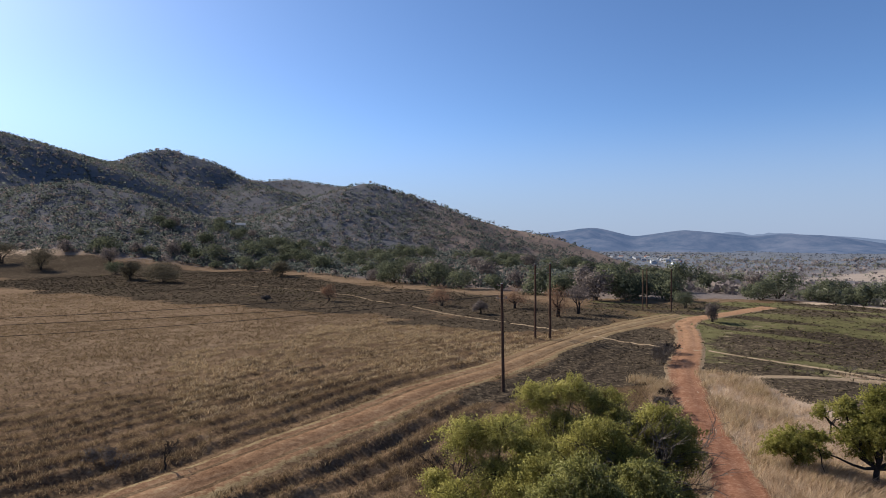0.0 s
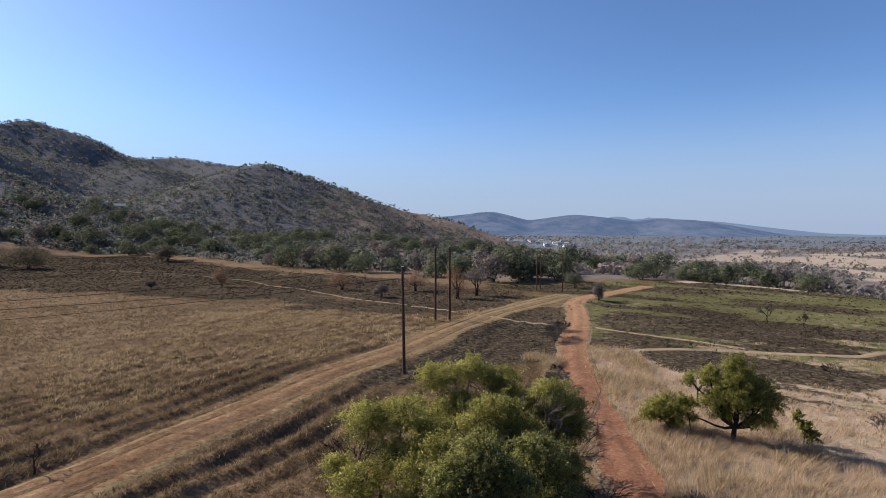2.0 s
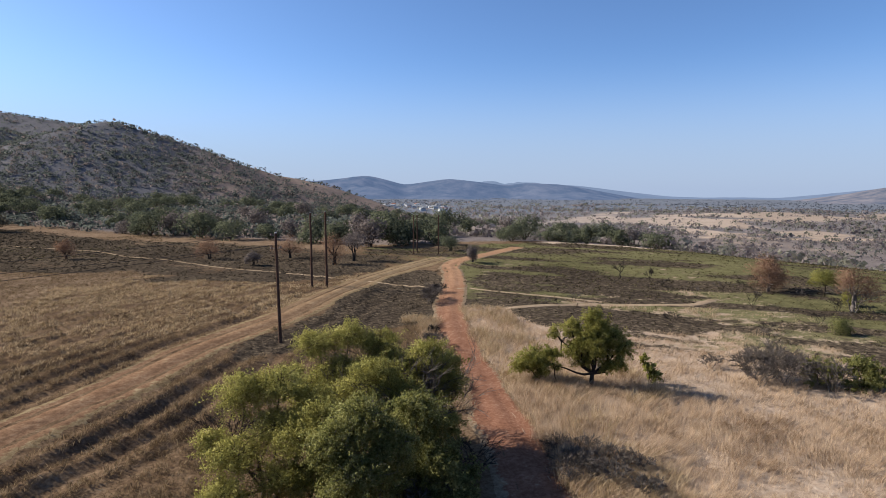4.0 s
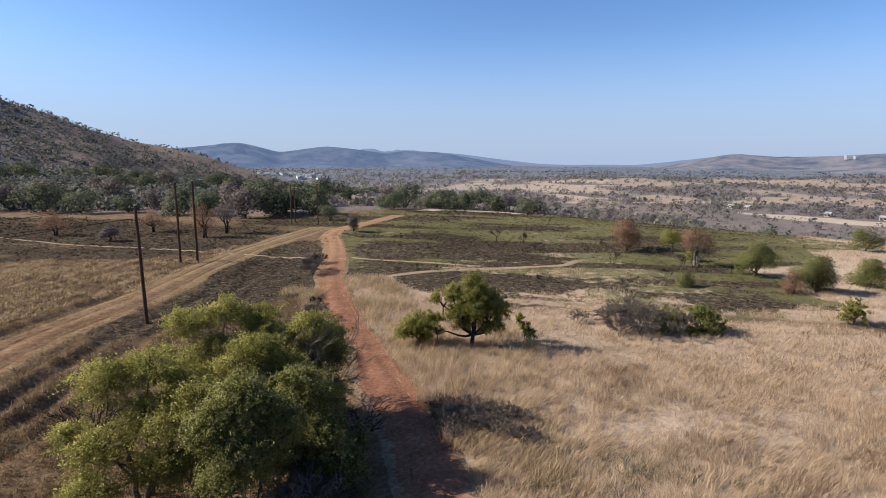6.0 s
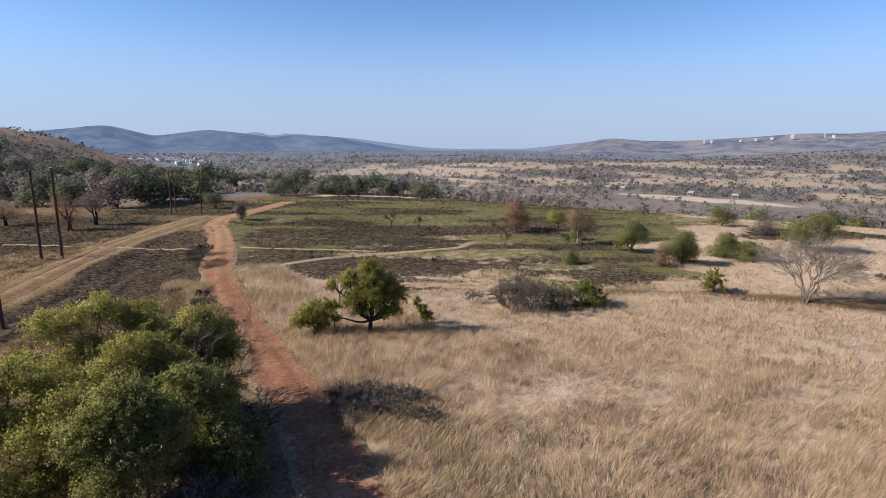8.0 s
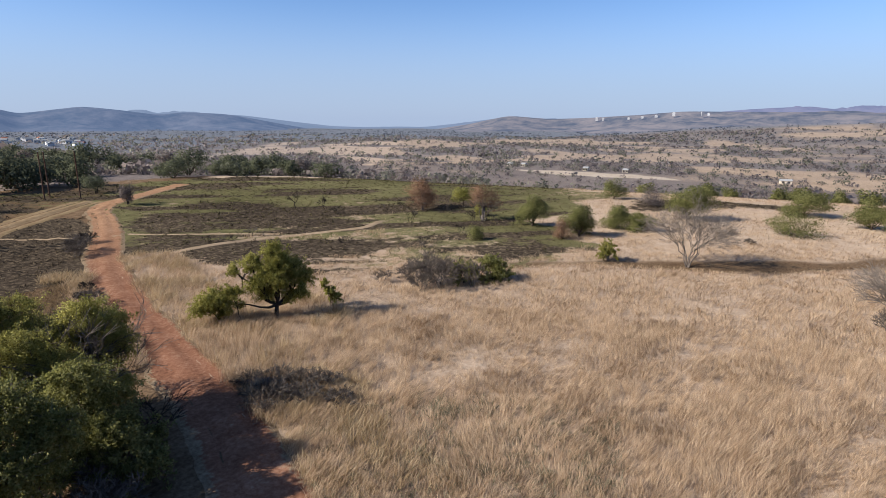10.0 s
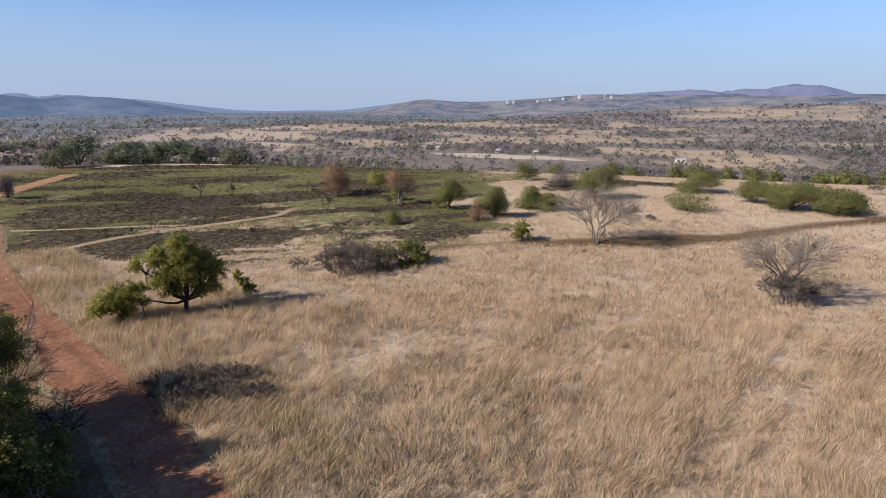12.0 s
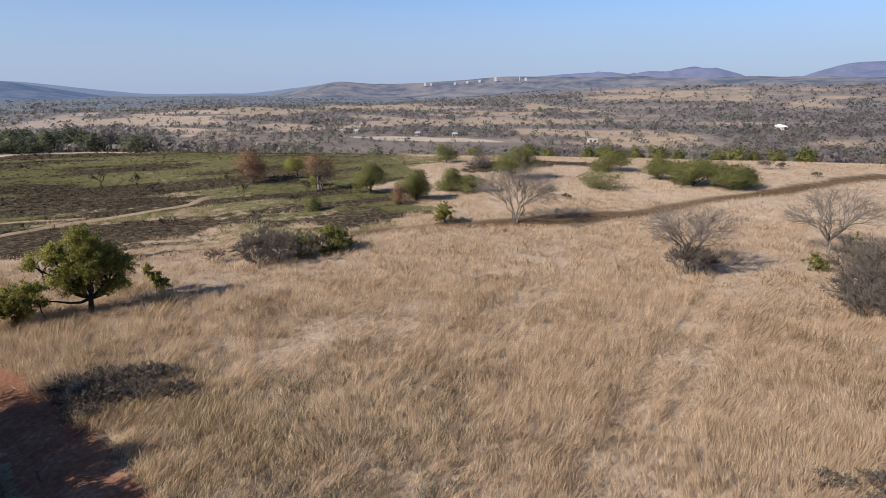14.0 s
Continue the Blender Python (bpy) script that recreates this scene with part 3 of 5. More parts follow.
def leafy(name, place, lobes, leaf, bark, seed, count, size, trunks=((0, 0),), girth=0.12, fork=0.9, label="", category="tree", group="", bare=0.0, wide=0.42, clump=0.28, twigs=True, many=4, soft=0.35):
    """A tree or shrub at place: stems, limbs to each lobe (centre and radii, from the foot), twigs, and leaves in clumps."""
    rng = np.random.default_rng(seed)
    root = thing(name, place, label, category, group)
    wood, green, outs = [], [], []
    forks = []
    middle = np.mean([c for c, _ in lobes], axis=0) - (0, 0, 0.4)
    for k, (tx, ty) in enumerate(trunks):
        top = np.array([tx * 1.8, ty * 1.8, fork]) + rng.normal(0, 0.06, 3)
        wood.append(limb((tx, ty, -0.15), top, girth * 1.25, girth * 0.85, rng, 0, 4, 7))
        forks.append(top)
    for c, rad in lobes:
        f = min(forks, key=lambda q: np.linalg.norm(q - c))
        wood.append(limb(f - (0, 0, 0.05), c, girth * 0.7, girth * 0.22, rng, 0.12))
    small = [] if twigs else ragged(lobes, rng, many)
    vol = np.array([r[0] * r[1] + r[1] * r[2] for _, r in small])
    for (c, rad), share in zip(small, vol / vol.sum()):
        k = int(count * share)
        o = unit(rng, k, 0.2)
        knobs = unit(rng, 6, 0.3)
        g = c + o * rad * (0.7 + 0.4 * np.max(o @ knobs.T, axis=1) ** 6 + rng.normal(0, 0.12, k))[:, None]
        ok = (g[:, 2] > 0.1) & (rng.random(k) > bare)
        green.append(shell(g[ok], o[ok], size, rng, 0.3))
        outs.append(o[ok] + (g[ok] - middle) / (np.linalg.norm(g[ok] - middle, axis=1)[:, None] + 1e-6))
    for (c, rad), share in zip(lobes if twigs else (), np.array([np.prod(r) ** 0.7 for _, r in lobes]) / sum(np.prod(r) ** 0.7 for _, r in lobes)):
        # thin shoots out of each lobe's heart, leaves along their outer halves, gaps between the shoots
        c, rad = np.asarray(c, float), np.asarray(rad, float) * 1.04
        n = max(6, int(count * share / SPRAY))
        end = in_lobe(rng, n * 2, c, rad, 0.45) + rng.normal(0, 0.12, (n * 2, 3)) * rad
        gap = vnoise(end[:, 0] * 2.1 + 31 * end[:, 2], end[:, 1] * 2.1 + end[:, 2] * 1.7, seed)
        end = end[np.argsort(gap + rng.uniform(0, 0.45, n * 2))[-n:]]
        end = end[(end[:, 2] > 0.15) & (rng.random(len(end)) > bare)]
        n = len(end)
        base = c + (end - c) * rng.uniform(0.15, 0.5, (n, 1)) + rng.normal(0, 0.1, (n, 3))
        way = end - base
        for k in range(0, n, 3):
            wood.append(limb(c, end[k], girth * 0.11 + 0.004, 0.005, rng, -0.08, 4, 3))
        u = rng.uniform(0.1, 1.15, (n, SPRAY)) ** 0.8
        g = base[:, None] + way[:, None] * u[:, :, None] + rng.normal(0, clump * 0.34, (n, SPRAY, 3)) * (1.15 - 0.55 * u)[:, :, None]
        g[:, :, 2] -= 0.12 * u * u * np.linalg.norm(way, axis=1)[:, None]
        g = g.reshape(-1, 3)
        ok = g[:, 2] > 0.05
        green.append(leaves(g[ok], size, rng, wide=wide))
        o = g - c
        outs.append((o / (np.linalg.norm(o, axis=1)[:, None] + 1e-6) + 0.6 * (g - middle) / (np.linalg.norm(g - middle, axis=1)[:, None] + 1e-6))[ok])
    outs = [o / (np.linalg.norm(o, axis=1)[:, None] + 1e-9) for o in outs]
    raw("trunk", *join(wood), bark, root)
    foliage("crown", green, outs, leaf, root, soft)
    return root


def leafless(name, place, tall, spread, bark, seed, label, category="tree", group="", stems=1, density=1.0, trunk=0.33, first=1.0, twig=M_TWIG, levels=4):
    """A bare tree: stems that fork into limbs, branches and many thin twigs."""
    rng = np.random.default_rng(seed)
    root = thing(name, place, label, category, group)
    thin = []

    def grow(a, d, long, r, level, thick):
        d = d / np.linalg.norm(d)
        b = a + d * long
        (thick if level < 2 else thin).append(limb(a, b, r, max(0.009 if levels == 4 else 0.005, r * 0.55), rng, -0.06, 4 if level < 2 else 3, 6 if level < 1 else 4 if level < 2 else 3))
        if level == levels:
            return
        if level == 0 and first > 1:
            # a low fork: five limbs spread evenly round the trunk
            turn = rng.random() * 6.28
            for k in range(5):
                q = turn + 1.257 * k + rng.normal(0, 0.2)
                grow(b - d * 0.1 * k * long * 0.4, np.array([0.8 * np.cos(q), 0.8 * np.sin(q), rng.uniform(0.85, 1.35)]), long * rng.uniform(0.6, 0.75) * first, r * 0.55, 1, thick)
            return
        for _ in range(int((3.2, 3.8, 3.2, 2.7, 2.4)[level] * density + rng.random())):
            at = a + d * long * rng.uniform(0.55 if level else 0.8, 1.0)
            side = unit(rng, 1)[0] * (1, 1, 0.6)
            e = d * 0.75 + side * 0.75 + np.array([0, 0, 0.12]) + np.array([d[0], d[1], 0]) * spread
            grow(at, e, long * rng.uniform(0.55, 0.85) * (first if level == 0 else 1.0), max(0.014 if levels == 4 else 0.008, r * 0.5), level + 1, thick)
    for k in range(stems):
        a = 2 * np.pi * k / stems + rng.random()
        off = 0.12 * (stems > 1)
        lean = 0.4 if stems > 1 else 0.08
        thick = []
        grow(np.array([off * np.cos(a), off * np.sin(a), -0.1]), np.array([lean * np.cos(a), lean * np.sin(a), 1.0]), tall * (trunk if stems == 1 else 0.36), 0.026 * tall / stems ** 0.5, 0, thick)
        raw("stem", *join(thick), bark, root)
    tagged(raw("twig_crown", *join(thin), twig, root), kind="stuff")
    return root


def put(x, y, sink=0.03):
    return (x, y, float(height(x, y)) - sink)


# ---- ground ----
def build_ground():
    fine = np.arange(-50, 118.01, 0.48)
    az = np.radians(np.concatenate([fine, np.arange(124, 310 - 3, 6.0)]))
    rr = np.concatenate([[0.0], np.arange(0.5, 6, 1.4), np.geomspace(6, 15, 26)[:-1], np.geomspace(15, 85, 200)[:-1], np.geomspace(85, 4950, 205)])
    a, r = np.meshgrid(az, rr)
    x, y = (r * np.sin(a)).ravel(), (r * np.cos(a)).ravel()
    v = np.stack([x, y, height(x, y)], 1)
    n, m = len(az), len(rr)
    i, j = np.meshgrid(np.arange(m - 1), np.arange(n), indexing="ij")
    k = (j + 1) % n
    f = np.stack([i * n + j, (i + 1) * n + j, (i + 1) * n + k, i * n + k], -1).reshape(-1, 4)
    f = np.concatenate([f, [[0, 0, 0, 0]]])[:-1]
    ob = raw("ground", v, f[:, ::-1], M_GROUND)
    at = ob.data.color_attributes.new("zone", "FLOAT_COLOR", "POINT")
    at.data.foreach_set("color", np.stack(zones(x, y), 1).astype(np.float32).ravel())
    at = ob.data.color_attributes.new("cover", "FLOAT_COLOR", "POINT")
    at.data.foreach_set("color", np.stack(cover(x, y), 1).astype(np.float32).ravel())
    return tagged(ob, "dry winter veld with burnt and greening patches", "ground", kind="structure")


build_ground()


def strip(name, pts, half, mat, label, ruts=0.05, step=0.6, lift=0.06, ragged=0.3):
    """A worn way laid on the ground, with ragged edges and wheel ruts."""
    pts = np.array(pts, float)
    u = np.arange(len(pts))
    fine_u = np.linspace(0, len(pts) - 1, int(np.sum(np.hypot(*np.diff(pts, axis=0).T)) / step))
    p = np.stack([np.interp(fine_u, u, pts[:, k]) for k in (0, 1)], 1)
    for _ in range(int(5 / step)):
        p[1:-1] = (p[:-2] + 2 * p[1:-1] + p[2:]) / 4
    t = np.gradient(p, axis=0)
    t /= np.linalg.norm(t, axis=1)[:, None]
    nrm = np.stack([t[:, 1], -t[:, 0]], 1)
    w = np.array([-1.3, -1, -0.72, -0.5, -0.28, 0, 0.28, 0.5, 0.72, 1, 1.3])
    prof = np.array([-0.12, 0, 0.2, -1, 0.4, 0.9, 0.4, -1, 0.2, 0, -0.12])
    s = np.arange(len(p))[:, None] * step
    edge = half * (1 + ragged * (fbm(s + 0 * w, 40 + 0 * s + np.sign(w) * 9, 7.0, 3, 60)) + 0.6 * ragged * fbm(s + 0 * w, np.sign(w) * 70 + 0 * s, 1.3, 2, 61))
    q = p[:, None] + nrm[:, None] * (w * edge)[:, :, None]
    x, y = q[..., 0], q[..., 1]
    z = height(x, y) + lift + ruts * prof * (np.abs(w) < 0.99) + 0.05 * fbm(x, y, 1.1, 3, 62) * (np.abs(w) < 1.1)
    z[:, [1, -2]] -= lift * 0.6
    z[:, [0, -1]] = height(x[:, [0, -1]], y[:, [0, -1]]) - 0.06
    n, m = len(w), len(p)
    i, j = np.meshgrid(np.arange(m - 1), np.arange(n - 1), indexing="ij")
    f = np.stack([i * n + j, i * n + j + 1, (i + 1) * n + j + 1, (i + 1) * n + j], -1).reshape(-1, 4)
    ob = raw(name, np.stack([x, y, z], -1).reshape(-1, 3), f, mat)
    at = ob.data.color_attributes.new("worn", "FLOAT_COLOR", "POINT")
    verge = np.array([1.3, 0.85, 0.3, 0, 0.1, 0.3, 0.1, 0, 0.3, 0.85, 1.3]) + 0 * s
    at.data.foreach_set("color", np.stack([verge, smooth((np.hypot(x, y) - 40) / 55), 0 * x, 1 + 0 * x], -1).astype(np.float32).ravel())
    return tagged(ob, label, "road", kind="structure")


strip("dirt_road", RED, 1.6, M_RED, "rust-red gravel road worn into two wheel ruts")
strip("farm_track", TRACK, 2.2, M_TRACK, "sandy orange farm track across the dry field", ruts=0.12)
strip("footpath", PALE, 0.5, M_PATH, "pale narrow footpath across the burnt field", ruts=0.02)
strip("footpath", [(31, 66), (34.2, 61.6), (39.1, 56.8), (42.0, 53.3)], 0.25, M_PATH, "thin pale footpath across the green field", ruts=0.02)
strip("footpath", [(10.5, 88), (16.2, 80.9), (25.6, 69.6), (30, 65.6)], 0.2, M_PATH, "thin pale footpath across the burnt strip", ruts=0.02)
strip("footpath", FARPALE, 0.14, M_PATH, "thin pale footpath across the burnt ground", ruts=0.02)


# ---- far mountains ----
def mountain(name, pts, reach, mat, label, seed, foot=-75.0):
    pts = np.array([(*p[:2], p[2]) for p in pts])
    u = np.arange(len(pts))
    fu = np.linspace(0, len(pts) - 1, 150)
    p = np.stack([np.interp(fu, u, pts[:, k]) for k in range(3)], 1)
    for _ in range(10):
        p[1:-1] = (p[:-2] + 2 * p[1:-1] + p[2:]) / 4
    out = p[:, :2] / np.linalg.norm(p[:, :2], axis=1)[:, None]
    w = np.linspace(-1, 0.6, 33)
    q = p[:, None, :2] + out[:, None] * (w * reach)[None, :, None]
    x, y = q[..., 0], q[..., 1]
    fold = 1 + 1.7 * fbm(x, y, reach * 0.38, 6, seed) * np.clip(np.abs(w) * 4, 0.04, 1)
    z = foot + (p[:, 2:3] - foot) * np.clip(1 - np.abs(w), 0, 1) ** 1.15 * fold
    n, m = len(w), len(p)
    i, j = np.meshgrid(np.arange(m - 1), np.arange(n - 1), indexing="ij")
    f = np.stack([i * n + j, i * n + j + 1, (i + 1) * n + j + 1, (i + 1) * n + j], -1).reshape(-1, 4)
    return tagged(raw(name, np.stack([x, y, z], -1).reshape(-1, 3), f[:, ::-1], mat), label, "mountain", kind="structure")


# backdrop slopes: a blue glow and bluish base tones paint the haze on
def haze_material(name, lo, hi, glow, amount):
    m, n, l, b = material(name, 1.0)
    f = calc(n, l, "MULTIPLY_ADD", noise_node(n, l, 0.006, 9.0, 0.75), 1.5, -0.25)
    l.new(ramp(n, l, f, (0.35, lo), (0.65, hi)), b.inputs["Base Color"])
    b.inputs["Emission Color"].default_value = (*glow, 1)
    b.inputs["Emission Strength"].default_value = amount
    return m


M_FAR = haze_material("distant_mountain", (0.02, 0.028, 0.038), (0.082, 0.08, 0.086), (0.25, 0.385, 0.70), 0.2)
M_FARTHER = haze_material("farthest_mountain", (0.035, 0.04, 0.055), (0.055, 0.06, 0.075), (0.34, 0.48, 0.74), 0.28)
M_PURPLE = haze_material("hazy_purple_mountain", (0.035, 0.035, 0.05), (0.075, 0.065, 0.078), (0.36, 0.46, 0.82), 0.24)
M_RIDGE = haze_material("distant_bush_ridge", (0.022, 0.027, 0.034), (0.14, 0.115, 0.1), (0.34, 0.43, 0.68), 0.16)
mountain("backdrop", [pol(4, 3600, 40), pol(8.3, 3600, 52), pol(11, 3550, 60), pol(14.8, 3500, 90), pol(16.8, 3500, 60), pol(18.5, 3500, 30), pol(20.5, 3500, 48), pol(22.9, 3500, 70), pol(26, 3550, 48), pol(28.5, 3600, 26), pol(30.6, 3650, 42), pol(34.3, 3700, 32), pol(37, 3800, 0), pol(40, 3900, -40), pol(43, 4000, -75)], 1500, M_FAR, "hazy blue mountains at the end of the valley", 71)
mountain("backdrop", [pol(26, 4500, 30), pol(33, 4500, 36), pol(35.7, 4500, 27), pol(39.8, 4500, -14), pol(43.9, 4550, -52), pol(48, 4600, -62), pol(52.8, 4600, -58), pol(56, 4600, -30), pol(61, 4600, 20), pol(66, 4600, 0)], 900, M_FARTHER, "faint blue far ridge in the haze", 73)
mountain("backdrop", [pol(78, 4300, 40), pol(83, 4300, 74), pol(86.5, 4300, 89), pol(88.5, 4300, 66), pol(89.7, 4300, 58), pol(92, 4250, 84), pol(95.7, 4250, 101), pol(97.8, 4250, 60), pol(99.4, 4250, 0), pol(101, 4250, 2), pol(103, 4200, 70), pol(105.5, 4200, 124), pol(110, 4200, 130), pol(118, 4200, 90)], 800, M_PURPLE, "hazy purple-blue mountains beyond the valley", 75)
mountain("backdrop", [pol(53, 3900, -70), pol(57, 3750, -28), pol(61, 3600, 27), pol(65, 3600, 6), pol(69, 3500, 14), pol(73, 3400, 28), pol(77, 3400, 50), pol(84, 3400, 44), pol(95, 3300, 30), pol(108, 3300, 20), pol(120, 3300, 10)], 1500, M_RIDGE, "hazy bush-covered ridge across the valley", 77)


# ---- poles and wires ----
def utility_pole(x, y, tall, girth, label, arm=True, lean=0.0):
    root = thing("utility_pole", put(x, y, 0.0), label, "utility pole", "poles along the track")
    rng = np.random.default_rng(int(1000 + x * 10))
    u = np.linspace(0, 1, 9)[:, None]
    p = np.array([[0, 0, -0.4]]) + u * np.array([[lean, 0, tall + 0.4]])
    p[1:-1, :2] += rng.normal(0, 0.015, (7, 2))
    v, f = tube(p, np.linspace(girth, girth * 0.72, 9), 10)
    v = np.concatenate([v, [[lean, 0, tall + 0.02]]])
    shaft = raw("shaft", v, f, M_POLE, root)
    bm = bmesh.new()
    bmesh.ops.create_cone(bm, cap_ends=True, segments=10, radius1=girth * 0.76, radius2=girth * 0.6, depth=0.06, matrix=pose(lean, 0, tall + 0.03))
    part("cap", bm, M_STEEL, root, "galvanised steel cap")
    if arm:
        for k, (z, s) in enumerate(((tall - 0.15, -1), (tall - 1.25, -1), (tall - 1.25, 1))):
            bm = bmesh.new()
            bmesh.ops.create_cone(bm, cap_ends=True, segments=6, radius1=0.018, radius2=0.018, depth=0.34, matrix=pose(s * 0.2 + lean, 0, z, 0, 90, 0))
            spindle = part("spindle", bm, M_STEEL, root)
            bm = bmesh.new()
            for q, rr in enumerate((0.07, 0.09, 0.07)):
                bmesh.ops.create_cone(bm, cap_ends=True, segments=10, radius1=rr, radius2=rr * 0.6, depth=0.07, matrix=pose(s * 0.36 + lean, 0, z + 0.06 * q))
            part("insulator", bm, M_CERAMIC, spindle, "brown ceramic insulator")
    return root


utility_pole(5.2, 49.1, 9.4, 0.15, "tall dark creosoted wooden pole with insulators", lean=-0.12)
utility_pole(12.1, 74.6, 9.75, 0.16, "dark creosoted wooden pole of a pair beside the track")
utility_pole(14.0, 74.4, 10.0, 0.17, "thicker dark wooden pole of a pair beside the track")
for px, py in ((36.6, 104), (38.6, 107.5), (41.4, 103)):
    utility_pole(px, py, 7.6, 0.12, "slim weathered wooden pole where the roads meet", arm=False)
utility_pole(-78, 28, 9.0, 0.15, "dark wooden pole at the end of the field wires")


def wire(a, b, sag):
    u = np.linspace(0, 1, 28)[:, None]
    p = np.array(a) + (np.array(b) - np.array(a)) * u
    p[:, 2:] -= 4 * sag * u * (1 - u)
    return tagged(raw("overhead_wire", *tube(p, np.full(28, 0.016), 4), M_DARK), "thin sagging bare wire between the poles", "wire", "wires over the field")


wire((4.8, 49.1, 9.3), (-78, 28, 8.9), 1.6)
wire((4.8, 49.1, 8.2), (-78, 28, 7.6), 1.7)
wire((5.4, 49.1, 8.2), (-77.6, 28, 7.9), 1.0)

# ---- thicket beside the red road ----
leafy("tree", put(4.9, 19.2), [((0.0, 0.6, 4.6), (1.25, 1.2, 1.0)), ((-1.2, 0.4, 3.9), (1.0, 1.0, 0.9)), ((1.1, 0.0, 3.7), (1.0, 1.0, 1.0)), ((-0.4, -0.5, 3.0), (1.3, 1.0, 1.1)), ((0.6, 0.6, 2.2), (1.3, 1.1, 0.9)), ((-1.1, 0.2, 2.0), (0.8, 0.8, 0.8))],
      M_DARKLEAF, M_GREYBARK, 101, 60000, 0.086, trunks=((-0.12, 0), (0.15, 0.1), (0.02, -0.15)), girth=0.09, fork=1.1, label="dense dark-green leafy tree with several pale stems", group="thicket by the road", wide=0.3)
leafy("tree", put(1.9, 23.4), [((0.6, 0.5, 5.2), (1.2, 1.2, 0.8)), ((-0.9, 0.7, 4.9), (1.3, 1.1, 0.9)), ((0.4, -0.5, 3.7), (1.5, 1.3, 0.9)), ((-1.3, -1.2, 3.1), (1.2, 1.1, 0.8)), ((0.4, -2.0, 2.2), (1.4, 1.0, 0.8)), ((-1.9, -2.2, 2.0), (1.1, 1.0, 0.8)), ((2.0, 0.2, 4.3), (1.0, 1.0, 0.8)), ((-2.2, 0.2, 3.2), (0.8, 0.8, 0.6))],
      M_OLIVE, M_BARK, 102, 54000, 0.095, trunks=((-0.2, 0), (0.2, 0.1), (0.0, -0.3)), girth=0.10, fork=1.3, label="spreading olive-green tree with thin airy foliage", group="thicket by the road", wide=0.2, clump=0.34)
leafless("tree", put(0.3, 27.6), 3.0, 0.35, M_CHAR, 103, "small crooked leafless tree with dark branches", group="thicket by the road", trunk=0.4, density=1.2, twig=M_CHAR)
leafy("tree", put(5.8, 27.2), [((0.5, 0.2, 6.0), (1.2, 1.0, 0.75)), ((-1.2, 0.4, 5.6), (1.2, 1.0, 0.8)), ((1.9, -0.3, 5.5), (1.2, 1.0, 0.75)), ((-0.3, -0.7, 4.3), (1.6, 1.2, 1.0)), ((-1.6, -0.9, 3.6), (1.3, 1.1, 1.0)), ((1.5, -1.0, 4.2), (1.3, 1.1, 1.0)), ((0.4, -1.6, 3.4), (1.4, 1.1, 1.0)), ((-2.4, 0.3, 4.1), (0.9, 0.9, 0.7)), ((0.9, 0.6, 3.2), (1.6, 1.2, 0.9)), ((-1.6, -0.5, 2.2), (1.4, 1.2, 0.9)), ((2.7, -0.3, 4.4), (1.1, 1.0, 0.8)), ((2.2, -0.2, 3.0), (1.3, 1.1, 0.9))],
      M_OLIVE, M_BARK, 104, 96000, 0.095, trunks=((-0.2, 0), (0.25, 0.0), (0, 0.3)), girth=0.10, fork=1.3, label="broad light olive-green tree with drooping narrow leaves", group="thicket by the road", wide=0.2, clump=0.34)
leafless("shrub", put(8.9, 26.0), 6.2, 0.25, M_GREYBARK, 105, "leafless grey twiggy shrub inside the thicket", "shrub", "thicket by the road", stems=5)
leafy("tree", put(9.9, 25.0), [((-0.3, 0.2, 5.2), (1.1, 1.0, 0.7)), ((0.4, -0.2, 4.7), (0.9, 0.9, 0.7)), ((-0.6, 0.5, 4.4), (1.1, 1.0, 0.8)), ((0.5, -0.3, 3.8), (0.9, 0.9, 0.85)), ((0.0, 0.2, 2.8), (1.1, 1.1, 1.0)), ((0.2, -0.5, 1.7), (1.1, 1.1, 1.0)), ((-0.8, -0.9, 2.9), (1.0, 1.0, 1.0))],
      M_OLIVE, M_BARK, 106, 42000, 0.095, trunks=((-0.1, 0), (0.1, 0.1)), girth=0.07, fork=1.0, label="upright olive-green young tree at the road's edge", group="thicket by the road", wide=0.25)
leafy("tree", put(6.6, 23.9), [((0.3, 0.3, 4.9), (1.2, 1.1, 0.8)), ((-0.8, 0.2, 4.4), (1.2, 1.1, 0.9)), ((1.1, -0.2, 4.1), (1.1, 1.0, 0.9)), ((-0.2, -0.5, 3.4), (1.4, 1.2, 1.0)), ((0.6, 0.2, 2.3), (1.4, 1.2, 1.0))],
      M_OLIVE, M_BARK, 116, 34000, 0.09, trunks=((-0.15, 0), (0.15, 0.1)), girth=0.08, fork=1.0, label="olive-green tree in the middle of the thicket", group="thicket by the road", wide=0.22, clump=0.32)
leafy("tree", put(3.6, 21.6), [((0.2, 0.3, 4.2), (1.1, 1.0, 0.8)), ((-0.8, 0.0, 3.5), (1.1, 1.0, 0.8)), ((0.5, -0.3, 2.9), (1.1, 1.0, 0.9)), ((-0.4, -0.4, 2.0), (1.2, 1.0, 0.8))],
      M_OLIVE, M_BARK, 117, 22000, 0.09, trunks=((-0.1, 0), (0.12, 0.1)), girth=0.07, fork=0.9, label="bushy olive-green tree between taller ones", group="thicket by the road", wide=0.22, clump=0.32)
for bx, by, tall in ((8.0, 25.4, 6.6), (7.0, 26.8, 6.9), (8.7, 25.4, 6.2)):
    leafless("shrub", put(bx, by), tall, 0.25, M_GREYBARK, int(980 + 10 * by), "leafless grey twiggy shrub inside the thicket", "shrub", "thicket by the road", stems=4)
